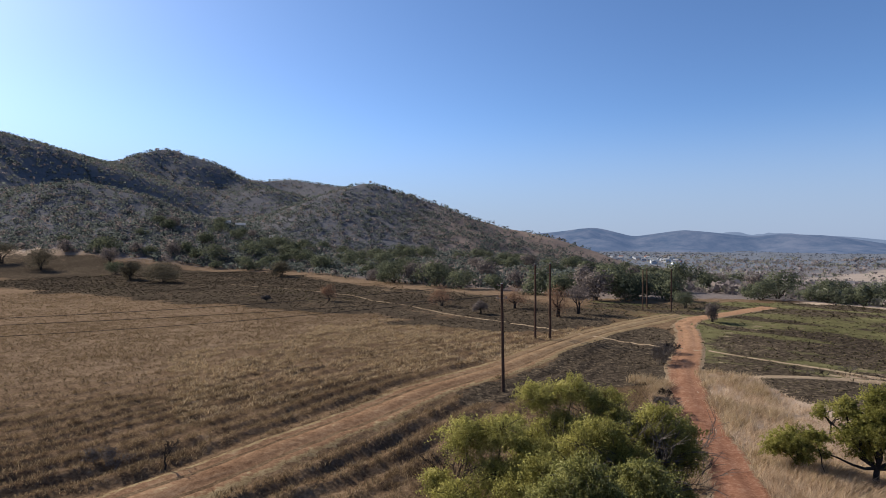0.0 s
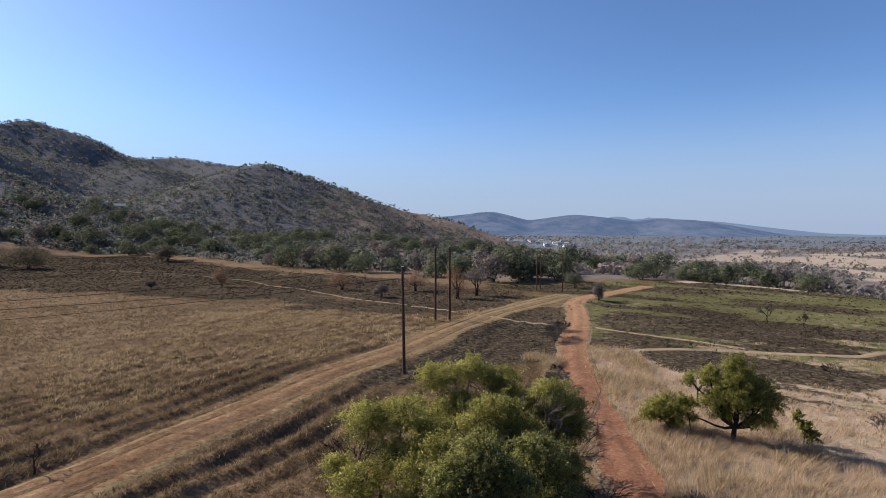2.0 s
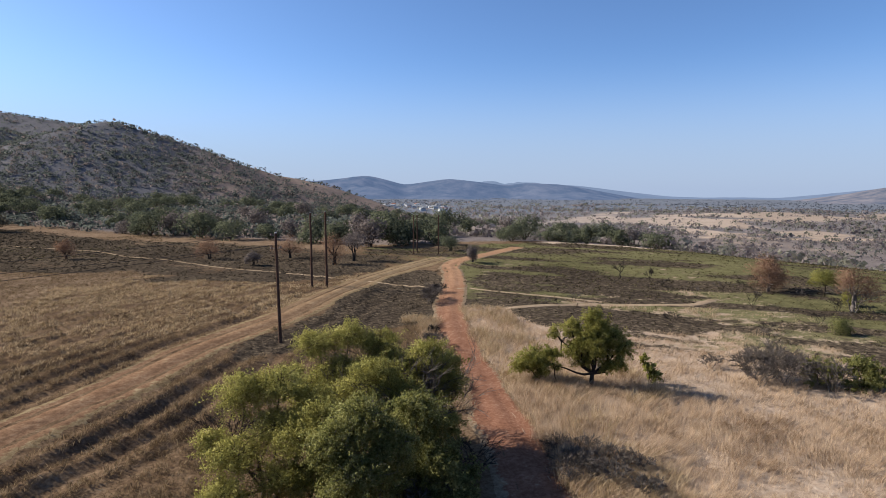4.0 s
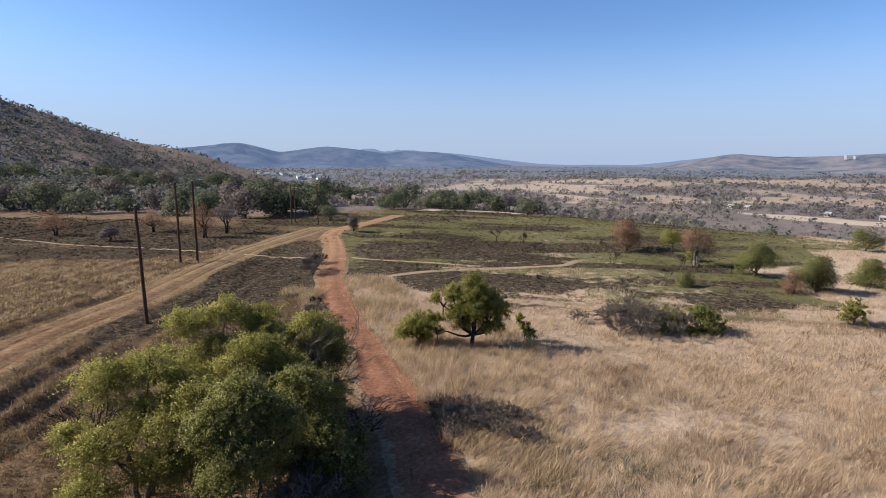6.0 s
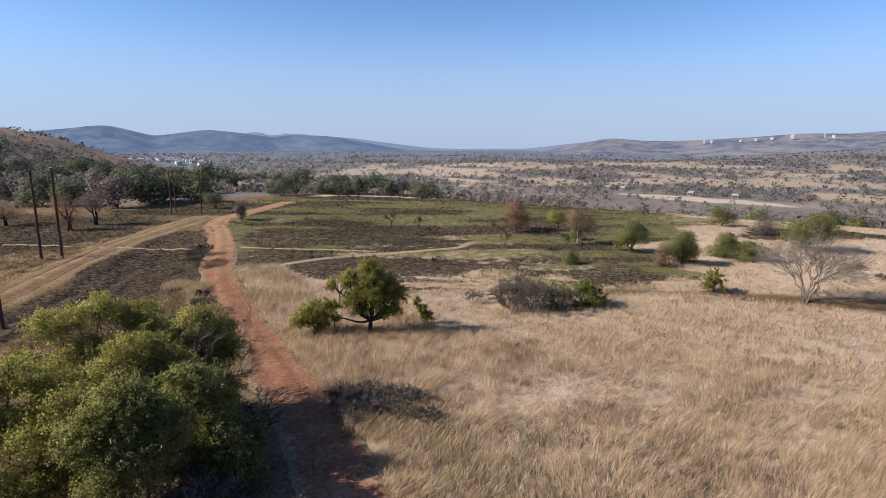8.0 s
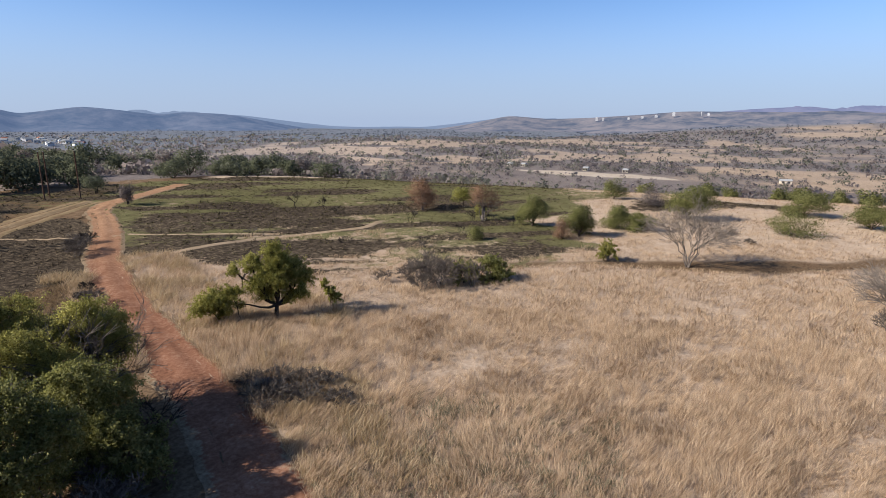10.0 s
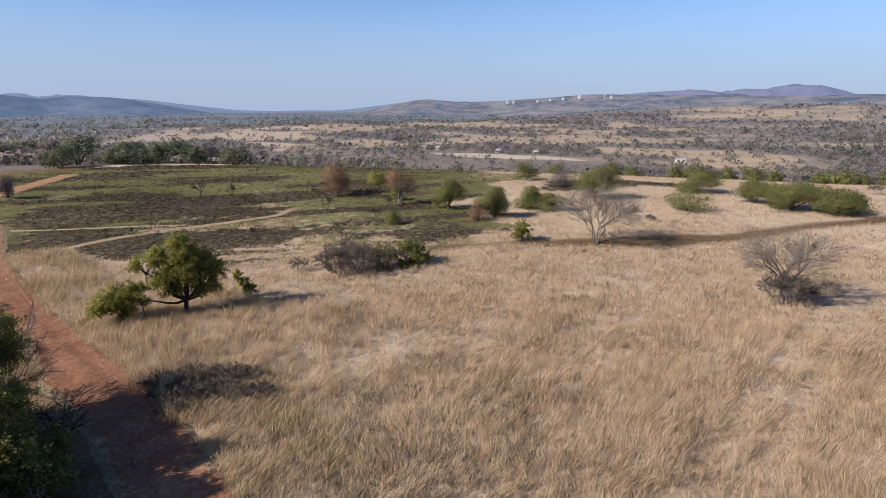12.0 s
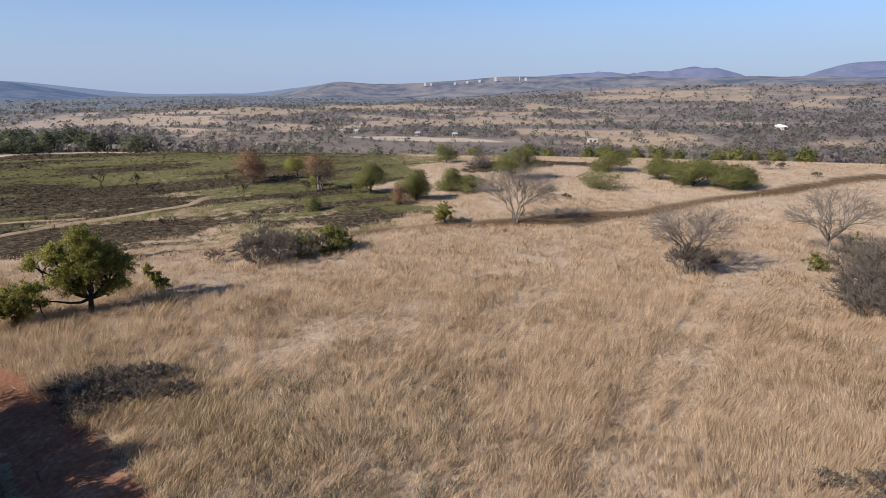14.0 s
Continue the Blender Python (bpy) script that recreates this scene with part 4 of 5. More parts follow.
leafless("shrub", put(10.4, 22.0), 2.6, 0.35, M_CHAR, 107, "dark leafless branching bush at the road's edge", "shrub", "thicket by the road", stems=4, density=0.8, twig=M_CHAR)
for bx, by in ((19.5, -7.2), (19.9, -8.6), (18.6, -8.2)):
    leafless("shrub", put(bx, by), 0.9, 0.35, M_BARK, int(800 + 10 * by), "low dark leafless shrub in tall grass", "shrub", "grey brush", stems=6)
for bx, by, tall in ((14.9, 20.6, 1.7), (16.4, 21.8, 1.4), (15.9, 19.2, 1.5), (16.8, 17.8, 1.2), (17.6, 19.6, 1.3), (15.4, 22.6, 1.2), (16.9, 20.6, 1.4)):
    leafless("shrub", put(bx, by), tall, 0.3, M_GREYBARK, int(940 + 10 * by), "dark grey twiggy scrub in the shade by the road", "shrub", "grey brush", stems=7)
leafless("shrub", put(7.2, 19.4), 2.4, 0.3, M_GREYBARK, 108, "grey leafless underbrush below the trees", "shrub", "thicket by the road", stems=6)
for bx, by, tall in ((2.8, 19.4, 1.9), (5.9, 18.2, 2.3), (4.6, 17.7, 1.9), (6.9, 18.6, 2.0)):
    leafless("shrub", put(bx, by), tall, 0.3, M_GREYBARK, int(109 + 10 * bx), "grey leafless underbrush below the trees", "shrub", "thicket by the road", stems=6)
leafy("tree", put(7.4, 20.8), [((0, 0, 4.4), (1.1, 1.0, 0.8)), ((0.7, 0.6, 3.5), (1.0, 1.0, 0.8)), ((-0.5, 0.9, 3.2), (1.0, 1.0, 0.8)), ((0.3, -0.5, 2.4), (1.2, 1.1, 0.9)), ((0, 0, 1.3), (1.3, 1.2, 1.0))],
      M_DARKLEAF, M_BARK, 110, 26000, 0.1, trunks=((0, 0), (0.2, 0.2)), girth=0.06, fork=0.8, label="dark-green tree squeezed between its neighbours", group="thicket by the road", wide=0.3)
# undergrowth: a darker leaf colour stands in for the thicket's shade
for k, (bx, by, w, tall) in enumerate(((8.1, 19.2, 2.4, 3.1), (8.8, 20.6, 2.2, 3.3), (6.6, 17.6, 2.0, 1.3), (8.0, 21.4, 2.4, 3.2))):
    leafy("shrub", put(bx, by), [((0, 0, tall * 0.55), (w * 0.4, w * 0.4, tall * 0.4)), ((w * 0.25, -w * 0.2, tall * 0.4), (w * 0.3, w * 0.3, tall * 0.3)), ((-w * 0.25, w * 0.2, tall * 0.45), (w * 0.3, w * 0.3, tall * 0.35))],
          M_BUSH, M_BARK, 112 + k, 5600, 0.12, girth=0.03, fork=0.3, label="dark-green undergrowth at the road's edge, leaves darkened for shade", category="shrub", group="thicket by the road", wide=0.3, trunks=((0, 0), (0.2, 0.1)))
leafy("shrub", put(14.6, 21.0), [((0, 0, 0.45), (1.1, 0.9, 0.5)), ((1.0, -0.8, 0.35), (0.8, 0.8, 0.4)), ((-0.5, -1.4, 0.4), (0.8, 0.8, 0.45))],
      M_TWIG, M_GREYBARK, 111, 1800, 0.13, girth=0.03, fork=0.25, label="low grey-brown scrubby bush beside the red road", category="shrub", wide=0.12, trunks=((0, 0), (0.3, -0.2), (-0.2, -0.3)))

# ---- the tree beyond the road, and its neighbours ----
def facing(u, v, z):
    """A place beside the tree: u to the south-east, v to the north-east."""
    return (0.79 * u + 0.61 * v, -0.61 * u + 0.79 * v, z)


leafy("tree", put(22.6, 29.3), [(facing(-0.1, 0.1, 4.65), (0.95, 0.9, 0.85)), (facing(-1.5, 0.2, 3.9), (0.95, 0.85, 0.7)), (facing(-2.6, 0, 3.6), (0.5, 0.5, 0.4)), (facing(0, -0.2, 3.2), (1.3, 1.2, 0.95)), (facing(1.1, 0.3, 3.4), (1.0, 0.95, 0.9)), (facing(1.8, 0.1, 2.8), (0.85, 0.8, 0.7)), (facing(1.4, -0.3, 2.0), (0.75, 0.7, 0.5)), (facing(-1.2, -0.1, 2.6), (0.95, 0.9, 0.7)), (facing(0.2, 0.6, 2.3), (1.2, 1.1, 0.6)), (facing(-2.4, 0.1, 1.3), (0.35, 0.35, 0.25)), (facing(-0.7, 0.3, 1.9), (0.9, 0.85, 0.5)), (facing(0.8, -0.1, 1.6), (0.8, 0.75, 0.4)), (facing(0.3, 0.0, 4.0), (1.0, 0.9, 0.7)), (facing(-0.6, 0.1, 3.5), (1.0, 0.9, 0.7)), (facing(0.4, 0.0, 2.9), (1.1, 1.0, 0.7))],
      M_SHRUB, M_CHAR, 120, 50000, 0.095, trunks=((0, 0),), girth=0.15, fork=1.1, label="rounded green tree with a dark forked trunk in tall grass", wide=0.3, clump=0.28)
leafy("shrub", put(19.6, 31.1), [((-0.3, 0.2, 2.0), (1.2, 1.1, 0.75)), ((0.6, -0.5, 2.3), (0.8, 0.8, 0.55)), ((-0.9, 0.6, 1.5), (0.9, 0.8, 0.65)), ((0.1, 0.0, 1.3), (1.0, 0.9, 0.6))],
      M_SHRUB, M_CHAR, 121, 14000, 0.1, trunks=((0.5, -0.4), (0.1, 0)), girth=0.06, fork=0.5, label="low green bush on crooked dark branches", category="shrub", wide=0.3, clump=0.22)
leafy("shrub", put(26.6, 28.6), [((0, 0, 1.0), (0.5, 0.5, 0.6)), ((-0.35, 0.3, 1.8), (0.35, 0.35, 0.35)), ((0.3, -0.2, 0.6), (0.5, 0.5, 0.4))],
      M_SHRUB, M_BARK, 122, 1900, 0.13, girth=0.04, fork=0.3, label="small upright green bush beside the tree", category="shrub", clump=0.16)
leafless("sapling", put(16.8, 41.5), 1.7, 0.2, M_GREYBARK, 123, "small leafless sapling in the grass by the road", "sapling", "bare saplings", stems=3)
for k, (bx, by, tall, bark) in enumerate(((26.0, 64.6, 1.6, M_CHAR), (18.3, 46.6, 0.9, M_CHAR), (24.0, 61.0, 2.2, M_GREYBARK), (23.2, 59.6, 2.4, M_GREYBARK), (22.4, 58.6, 1.8, M_GREYBARK), (16.9, 43.9, 1.1, M_GREYBARK))):
    leafless("shrub", put(bx, by), tall, 0.3, bark, 960 + k, "charred leafless bush at the red road's edge" if bark == M_CHAR else "grey leafless brush at the red road's edge", "shrub", "brush along the road", stems=6, twig=M_CHAR if bark == M_CHAR else M_TWIG)
leafless("sapling", put(26.0, 38.0), 3.2, 0.15, M_CHAR, 124, "thin charred leafless sapling at the burn's edge", "sapling", "bare saplings", density=0.8, twig=M_CHAR)
leafless("sapling", put(33.5, 30.0), 1.5, 0.2, M_GREYBARK, 125, "small leafless sapling in the grass", "sapling", "bare saplings", stems=3)
leafless("sapling", put(-16.0, 32.4), 2.5, 0.25, M_CHAR, 126, "dark leafless sapling beside the farm track", "sapling", "bare saplings", density=0.9, twig=M_CHAR)
leafy("shrub", put(-19.6, 33.0), [((0, 0, 0.6), (1.0, 0.9, 0.6)), ((-0.9, 0.2, 0.5), (0.8, 0.8, 0.5)), ((0.9, -0.4, 0.4), (0.8, 0.8, 0.4))],
      M_TWIG, M_GREYBARK, 127, 1900, 0.14, trunks=((0, 0), (-0.5, 0), (0.5, -0.2)), girth=0.03, fork=0.3, label="straggly brown-grey bush at the field's edge", category="shrub", wide=0.14)


def bush(x, y, wide, tall, leaf, seed, label, count=2600, size=0.2, group="bushes on the plateau", bark=None, bare=0.0, category="shrub", stem=0.0):
    """A rounded or spreading bush of several lobes."""
    rng = np.random.default_rng(seed)
    lobes = []
    for k in range(6):
        a, q = 2 * np.pi * k / 6 + rng.uniform(-0.4, 0.4), rng.uniform(0.25, 0.62)
        zz = stem + (tall - stem) * rng.uniform(0.16, 0.66)
        lobes.append(((wide / 2 * q * np.cos(a), wide / 2 * q * np.sin(a), zz), (wide * rng.uniform(0.27, 0.35), wide * rng.uniform(0.27, 0.35), (tall - stem) * rng.uniform(0.32, 0.42))))
    lobes.append(((0, 0, stem + (tall - stem) * 0.66), (wide * 0.33, wide * 0.33, (tall - stem) * 0.36)))
    near = 0 < math.hypot(x, y) < 60
    grain = (size * 0.62, count * 2.4) if near else (size * 0.5, count * 4) if size < 0.3 else (size * 0.72, count * 2.2)
    return leafy("tree" if category == "tree" else "shrub", put(x, y), lobes, leaf, bark or M_BARK, seed, grain[1], grain[0], trunks=((0, 0), (0.12 * wide / 3, 0.05)), girth=0.03 * tall, fork=max(0.3, stem + 0.12 * tall), label=label, category=category, group=group, bare=bare, clump=0.05 * wide + 0.05, twigs=near and size < 0.3, soft=0.4 if near else 0.82)


# bushes, dry trees and burnt trees on the plateau
bush(39.6, 23.0, 3.3, 2.5, M_DARKLEAF, 130, "dense dark-green bush beside grey brush", 3600, 0.18)
bush(37.6, 24.6, 3.0, 2.3, M_DARKLEAF, 131, "dark-green bush overgrown by grey twigs", 2400, 0.18)
leafless("shrub", put(35.9, 26.0), 2.9, 0.3, M_GREYBARK, 132, "grey leafless brush round the bush", "shrub", stems=6)
for bx, by, tall in ((34.4, 27.3, 2.6), (35.2, 25.2, 2.6), (36.6, 27.2, 3.0), (33.6, 25.9, 2.0)):
    leafless("shrub", put(bx, by), tall, 0.3, M_GREYBARK, int(900 + 10 * bx), "grey leafless brush round the bush", "shrub", "grey brush", stems=7)
leafless("shrub", put(37.2, 23.6), 2.5, 0.3, M_GREYBARK, 133, "grey leafless brush round the bush", "shrub", stems=6)
bush(51.3, 17.5, 2.2, 2.2, M_SHRUB, 134, "small bright-green bush on pale stems", 1900, 0.17, bark=M_GREYBARK, stem=0.25)
bush(63.0, 31.2, 4.2, 3.6, M_BUSH, 135, "rounded green bush at the edge of the field", 3200, 0.22)
bush(60.1, 24.0, 4.6, 3.6, M_BUSH, 136, "rounded deep-green bush with a rusty side", 3400, 0.22)
bush(57.6, 25.0, 2.4, 2.6, M_RUST, 137, "rusty brown bush beside a green one", 900, 0.2, bare=0.3)
bush(67.2, 22.2, 4.6, 2.9, M_BUSH, 138, "low spreading green bush in dry grass", 2800, 0.22)
bush(67.2, 19.2, 4.0, 2.2, M_BUSH, 139, "low dense green bush in dry grass", 2400, 0.22)
bush(78.6, 16.6, 7.2, 4.9, M_BUSH, 140, "broad flat-topped green tree in dry grass", 4600, 0.26, category="tree", stem=0.3)
bush(74.6, 4.6, 6.4, 2.7, M_BUSH, 141, "open pale-green spreading bush in dry grass", 1700, 0.24, bark=M_GREYBARK, bare=0.15)
bush(81.0, -7.0, 8.0, 3.7, M_BUSH, 142, "wide dark-green clump of bushes in dry grass", 4600, 0.28)
bush(80.2, -11.8, 6.6, 3.3, M_BUSH, 143, "wide olive-green bush at the clump's end", 3400, 0.28)
bush(84.5, -3.0, 5.0, 3.2, M_BUSH, 144, "green bush at the edge of a clump", 2200, 0.26)
bush(90.0, 4.2, 6.5, 3.4, M_BUSH, 145, "rounded dark-green bush on the brow", 2400, 0.28)
leafless("tree", put(53.6, 10.9), 6.4, 0.4, M_GREYBARK, 150, "pale grey leafless tree spreading from its foot", stems=8, density=1.12, levels=5, group="bare trees in the grass", twig=M_PALETWIG)
leafless("tree", put(42.4, -3.9), 5.9, 0.30, M_GREYBARK, 151, "grey leafless thorn tree with a low fork", density=1.5, trunk=0.23, first=2.1, levels=5, group="bare trees in the grass", twig=M_PALETWIG)
for k, (bx, by, tall) in enumerate(((42.0, -3.5, 2.5), (42.1, -4.5, 2.7), (42.6, -4.9, 2.2))):
    leafless("shrub", put(bx, by), tall, 0.05, M_GREYBARK, 820 + k, "grey leafless brush at a bare tree's foot", "shrub", "grey brush", stems=6)
leafless("tree", put(50.4, -14.8), 6.0, 0.30, M_GREYBARK, 153, "grey leafless thorn tree among dark brush", density=1.4, trunk=0.24, first=2.0, levels=5, group="bare trees in the grass", twig=M_PALETWIG)
bush(46.0, -13.0, 1.8, 1.5, M_DARKLEAF, 154, "small dark-green bush beside grey brush", 900, 0.17)
bush(49.0, -16.0, 1.6, 2.6, M_OLIVE, 155, "yellow-green bush within grey brush", 800, 0.17)
for k, (bx, by, tall) in enumerate(((40.0, -14.4, 3.4), (38.4, -12.6, 2.2), (42.4, -16.2, 3.6), (37.2, -14.2, 2.2), (40.4, -17.0, 3.2), (43.8, -14.2, 2.6), (36.6, -13.0, 2.4), (38.0, -16.0, 3.4), (35.6, -14.6, 2.2), (45.6, -15.6, 3.4), (39.0, -13.6, 2.8))):
    leafless("shrub", put(bx, by), tall, 0.35, M_GREYBARK if k % 2 else M_BARK, 156 + k, "dense dark-grey leafless thorn brush", "shrub", "grey brush", stems=7)
for k, (bx, by, tall) in enumerate(((98.8, -18.8, 2.0), (100.4, -21.0, 1.5), (66.5, 7.7, 0.9), (93.0, -24.0, 1.1))):
    leafless("shrub", put(bx, by), tall, 0.35, M_GREYBARK, 840 + k, "small grey leafless bush alone in dry grass", "shrub", "grey brush", stems=6)
bush(65.3, 50.2, 5.2, 4.3, M_RUST, 165, "rust-brown leafed tree in the green field", 2600, 0.24, category="tree", stem=0.6, bare=0.3, bark=M_GREYBARK)
bush(67.6, 51.5, 3.0, 4.6, M_RUST, 166, "small rust-brown tree in the green field", 1400, 0.22, category="tree", stem=0.6, bare=0.4, bark=M_GREYBARK)
bush(63.8, 39.0, 4.8, 5.0, M_RUST, 167, "rust-brown half-bare tree at the field's edge", 2200, 0.22, category="tree", stem=1.2, bare=0.4, bark=M_GREYBARK)
leafless("tree", put(63.4, 38.6), 4.3, 0.4, M_GREYBARK, 168, "grey leafless tree below rusty leaves", stems=3)
bush(70.6, 46.6, 3.4, 3.2, M_SHRUB, 169, "small yellow-green tree in the field", 1200, 0.22, category="tree", stem=0.7)
bush(52.0, 32.6, 2.0, 1.7, M_BUSH, 170, "small green bush in the burnt field", 800, 0.19)
bush(66.5, 41.0, 2.2, 1.9, M_SHRUB, 171, "small yellow-green bush in the field", 700, 0.2)
bush(92, 31, 4.5, 3.2, M_BUSH, 172, "yellow-green bush on the slope", 1300, 0.26)
bush(88, 24, 5.0, 3.0, M_BRUSH, 173, "grey-brown half-bare bush on the slope", 1100, 0.24, bare=0.2)
leafless("sapling", put(56.4, 67.6), 3.2, 0.2, M_CHAR, 174, "charred leafless sapling in the green field", "sapling", "burnt saplings", twig=M_CHAR)
leafless("sapling", put(58.6, 63.8), 2.2, 0.2, M_CHAR, 175, "small charred leafless sapling in the green field", "sapling", "burnt saplings", stems=2, twig=M_CHAR)
RNG = np.random.default_rng(77)
for k in range(26):
    bx, by = RNG.uniform(28, 70), RNG.uniform(34, 60)
    if inside(np.array([bx]), np.array([by]), FIELD)[0]:
        leafless("sapling", put(bx, by), RNG.uniform(0.9, 2.2), 0.25, M_CHAR, 180 + k, "small charred leafless shrub on burnt ground", "sapling", "burnt saplings", stems=3, density=0.75, twig=M_CHAR if k % 3 else M_TWIG)
# brown and green bushes on the western burn
for k, (bx, by, w, tall, mat, text) in enumerate((
        (-25, 124, 4.2, 3.6, M_RUST, "brown half-bare bush on burnt ground"), (-0.4, 113, 6.0, 4.2, M_RUST, "wide reddish-brown half-bare bush on burnt ground"),
        (6.6, 101, 3.0, 2.6, M_BRUSH, "grey half-bare bush on burnt ground"), (13.6, 109, 5.6, 4.4, M_RUST, "reddish-brown half-bare bush on burnt ground"),
        (19.4, 96.6, 4.6, 6.0, M_RUST, "brown-leafed tree on burnt ground by the poles"), (23.4, 99, 4.6, 5.4, M_BRUSH, "grey-brown half-bare tree by the poles"),
        (-86, 174, 13.5, 6.0, M_THORN, "wide spreading brown-green thorn tree on burnt ground"), (-101, 183, 7.5, 5.6, M_THORN, "brown-green thorn tree on burnt ground"),
        (-56, 196, 9.0, 5.0, M_THORN, "dark spreading thorn tree on burnt ground"), (-152, 214, 13.0, 8.0, M_THORN, "tall spreading brown-green tree at the burn's edge"), (-176, 226, 12.0, 8.5, M_THORN, "tall spreading brown-green tree at the burn's edge"), (-134, 228, 9.0, 6.5, M_BRUSH, "half-bare grey-green tree at the burn's edge"), (-38, 122, 2.2, 1.6, M_TWIG, "pale straw-coloured bush on burnt ground"),
        (42.4, 89.5, 2.6, 3.0, M_BRUSH, "grey-brown leafless tree where the roads meet"), (46, 108, 5.0, 3.6, M_HILLGREEN, "dark-green bush where the roads meet"))):
    bush(bx, by, w, tall, mat, 210 + k, text, 1300 if w < 7 else 2400, 0.26 if w < 7 else 0.42, "bushes on the western burn", bare=0.35 if mat in (M_RUST, M_BRUSH) else 0.1, category="tree" if tall > 4 else "shrub", stem=0.15 * tall, bark=M_CHAR)
leafless("tree", put(42.6, 90.0), 4.0, 0.3, M_GREYBARK, 230, "grey leafless tree where the roads meet", stems=3)

# ---- woods at the foot of the hill ----
KINDS = []
for k, (w, tall, mat, bare, text) in enumerate(((6.5, 5.0, M_HILLGREEN, 0.0, "rounded dark-green bushveld tree near the hill"), (8.0, 5.6, M_HILLGREEN, 0.1, "broad dark-green bushveld tree near the hill"), (5.0, 4.4, M_HILLGREEN, 0.1, "lighter green bushveld tree near the hill"),
                                                (6.0, 5.2, M_BRUSH, 0.2, "grey-brown leafless bushveld tree near the hill"), (7.2, 4.2, M_HILLGREEN, 0.15, "low grey-green bushveld tree near the hill"), (6.0, 3.7, M_BUSH, 0.0, "low olive-green tree on the brow of the plateau"))):
    KINDS.append(bush(0, 0.0, w, tall, mat, 240 + k, text, 760, 0.5, "trees at the foot of the hill", bare=bare, category="tree", stem=0.1))


def wood_tree(kind, x, y, size, turn):
    m = pose(*put(x, y, 0.55), 0, 0, turn)
    ob = copy_thing(KINDS[kind], m)
    ob.scale = (size, size, size)


rng = np.random.default_rng(31)
spots = []
for _ in range(20000):
    if len(spots) >= 225:
        break
    a = rng.uniform(-42, 46)
    r = rng.uniform(110, 345)
    x, y = pol(a, r)
    behind, _, lside = along(np.array(x), np.array(y), LANE)
    if lside > 0 or behind < 3.5 or (r > 300 and a > 14):
        continue
    open_ground = fbm(np.array(x), np.array(y), 45, 3, 90) < -0.08 and behind > 12
    if open_ground or min([9.0] + [math.hypot(x - p[0], y - p[1]) for p in spots]) < (4.4 if behind < 25 else 6.0):
        continue
    spots.append((x, y))
    wood_tree(int(rng.choice(5, p=[0.36, 0.26, 0.12, 0.14, 0.12])), x, y, rng.uniform(0.8, 1.5) * (0.86 if a > 24 else 1.0), rng.uniform(0, 360))
for k, (a, r) in enumerate(((74.2, 134), (79.6, 138), (81.4, 133), (85.3, 132), (86.8, 135), (88.2, 138), (89.6, 133), (91.6, 136), (93.4, 132), (96.8, 134), (98.3, 130), (99.6, 134), (101.2, 131), (103.5, 134))):
    wood_tree(5, *pol(a, r), (0.8, 0.95, 0.72)[k % 3], 70 * k)
for ob in KINDS:
    at = put(*pol(-30 + 11 * KINDS.index(ob), 236))
    ob.matrix_basis = pose(*at)


# ---- bush-covered hills and valley: too many to count ----
def clumps(name, x, y, size, mat, quads, rng, label, squat=0.7):
    """Far bushes: crowns of small leaf sprays round two or three uneven lobes."""
    n = len(x)
    c = np.stack([x, y, height(x, y)], 1)
    c[:, 2] += size * squat * 0.5
    big = np.repeat(size, quads)[:, None]
    lobe = (unit(rng, n * 3, 0.1) * (1, 1, 0.5)).reshape(n, 3, 3)[np.repeat(np.arange(n), quads), np.tile(np.arange(quads) % 3, n)]
    d = unit(rng, n * quads, 0.4)
    q = np.repeat(c, quads, 0) + (lobe * 0.5 + d * rng.uniform(0.42, 0.72, (n * quads, 1))) * big * (1, 1, squat)
    out = d + 0.7 * lobe
    out /= np.linalg.norm(out, axis=1)[:, None] + 1e-9
    v, f = shell(q, d, big[:, 0] * 1.55 / quads ** 0.5, rng, 0.2)
    return tagged(foliage(name, [(v, f)], [out], mat, soft=0.88), label, "bushes", kind="stuff")


def scatter(rng, n, a0, a1, r0, r1, power=1.0):
    a = np.radians(rng.uniform(a0, a1, n))
    r = r0 * (r1 / r0) ** (rng.random(n) ** power)
    return r * np.sin(a), r * np.cos(a)


rng = np.random.default_rng(41)
x, y = scatter(rng, 46000, -48, 17, 150, 1450, 0.62)
r = np.hypot(x, y)
dens = 0.55 + 1.5 * fbm(x, y, 120, 4, 95) + 0.55 * smooth((540 - r) / 120) + np.where(np.degrees(np.arctan2(x, y)) < -14, 0.35, 0) - 0.32 * cover(x, y)[3] * smooth((r - 400) / 80) - 0.4 * smooth((310 - r) / 60)
keep = (height(x, y) > -22) & (rng.random(len(x)) < dens) & (along(x, y, LANE)[0] > 5) & (along(x, y, LANE)[2] < 0)
x, y, r = x[keep], y[keep], r[keep]
grey = rng.random(len(x)) < 0.24
size = rng.uniform(1.2, 3.4, len(x)) * (1 + np.clip(r - 400, 0, 900) / 1500)
near = r < 480
for what, mat, pick, text in (("hillside_bushes", M_HILLBUSH, ~grey, "dark-green bushes and small trees covering the hillside"), ("hillside_brush", M_BRUSH, grey, "grey-brown leafless bushes on the hillside")):
    clumps(what, x[pick & near], y[pick & near], size[pick & near], mat, 18, rng, text)
    clumps(what, x[pick & ~near], y[pick & ~near], size[pick & ~near], mat, 9, rng, text)
x, y = scatter(rng, 36000, 8, 118, 150, 1700, 0.8)
d, r, veld = rim(x, y), np.hypot(x, y), bushveld(x, y)
zs = zones(x, y)[3]
bearing = np.degrees(np.arctan2(x, y))
before = (bearing > 59) & (bearing < 79) & (r > 330) & (r < 445)          # low scrub before the sand bank
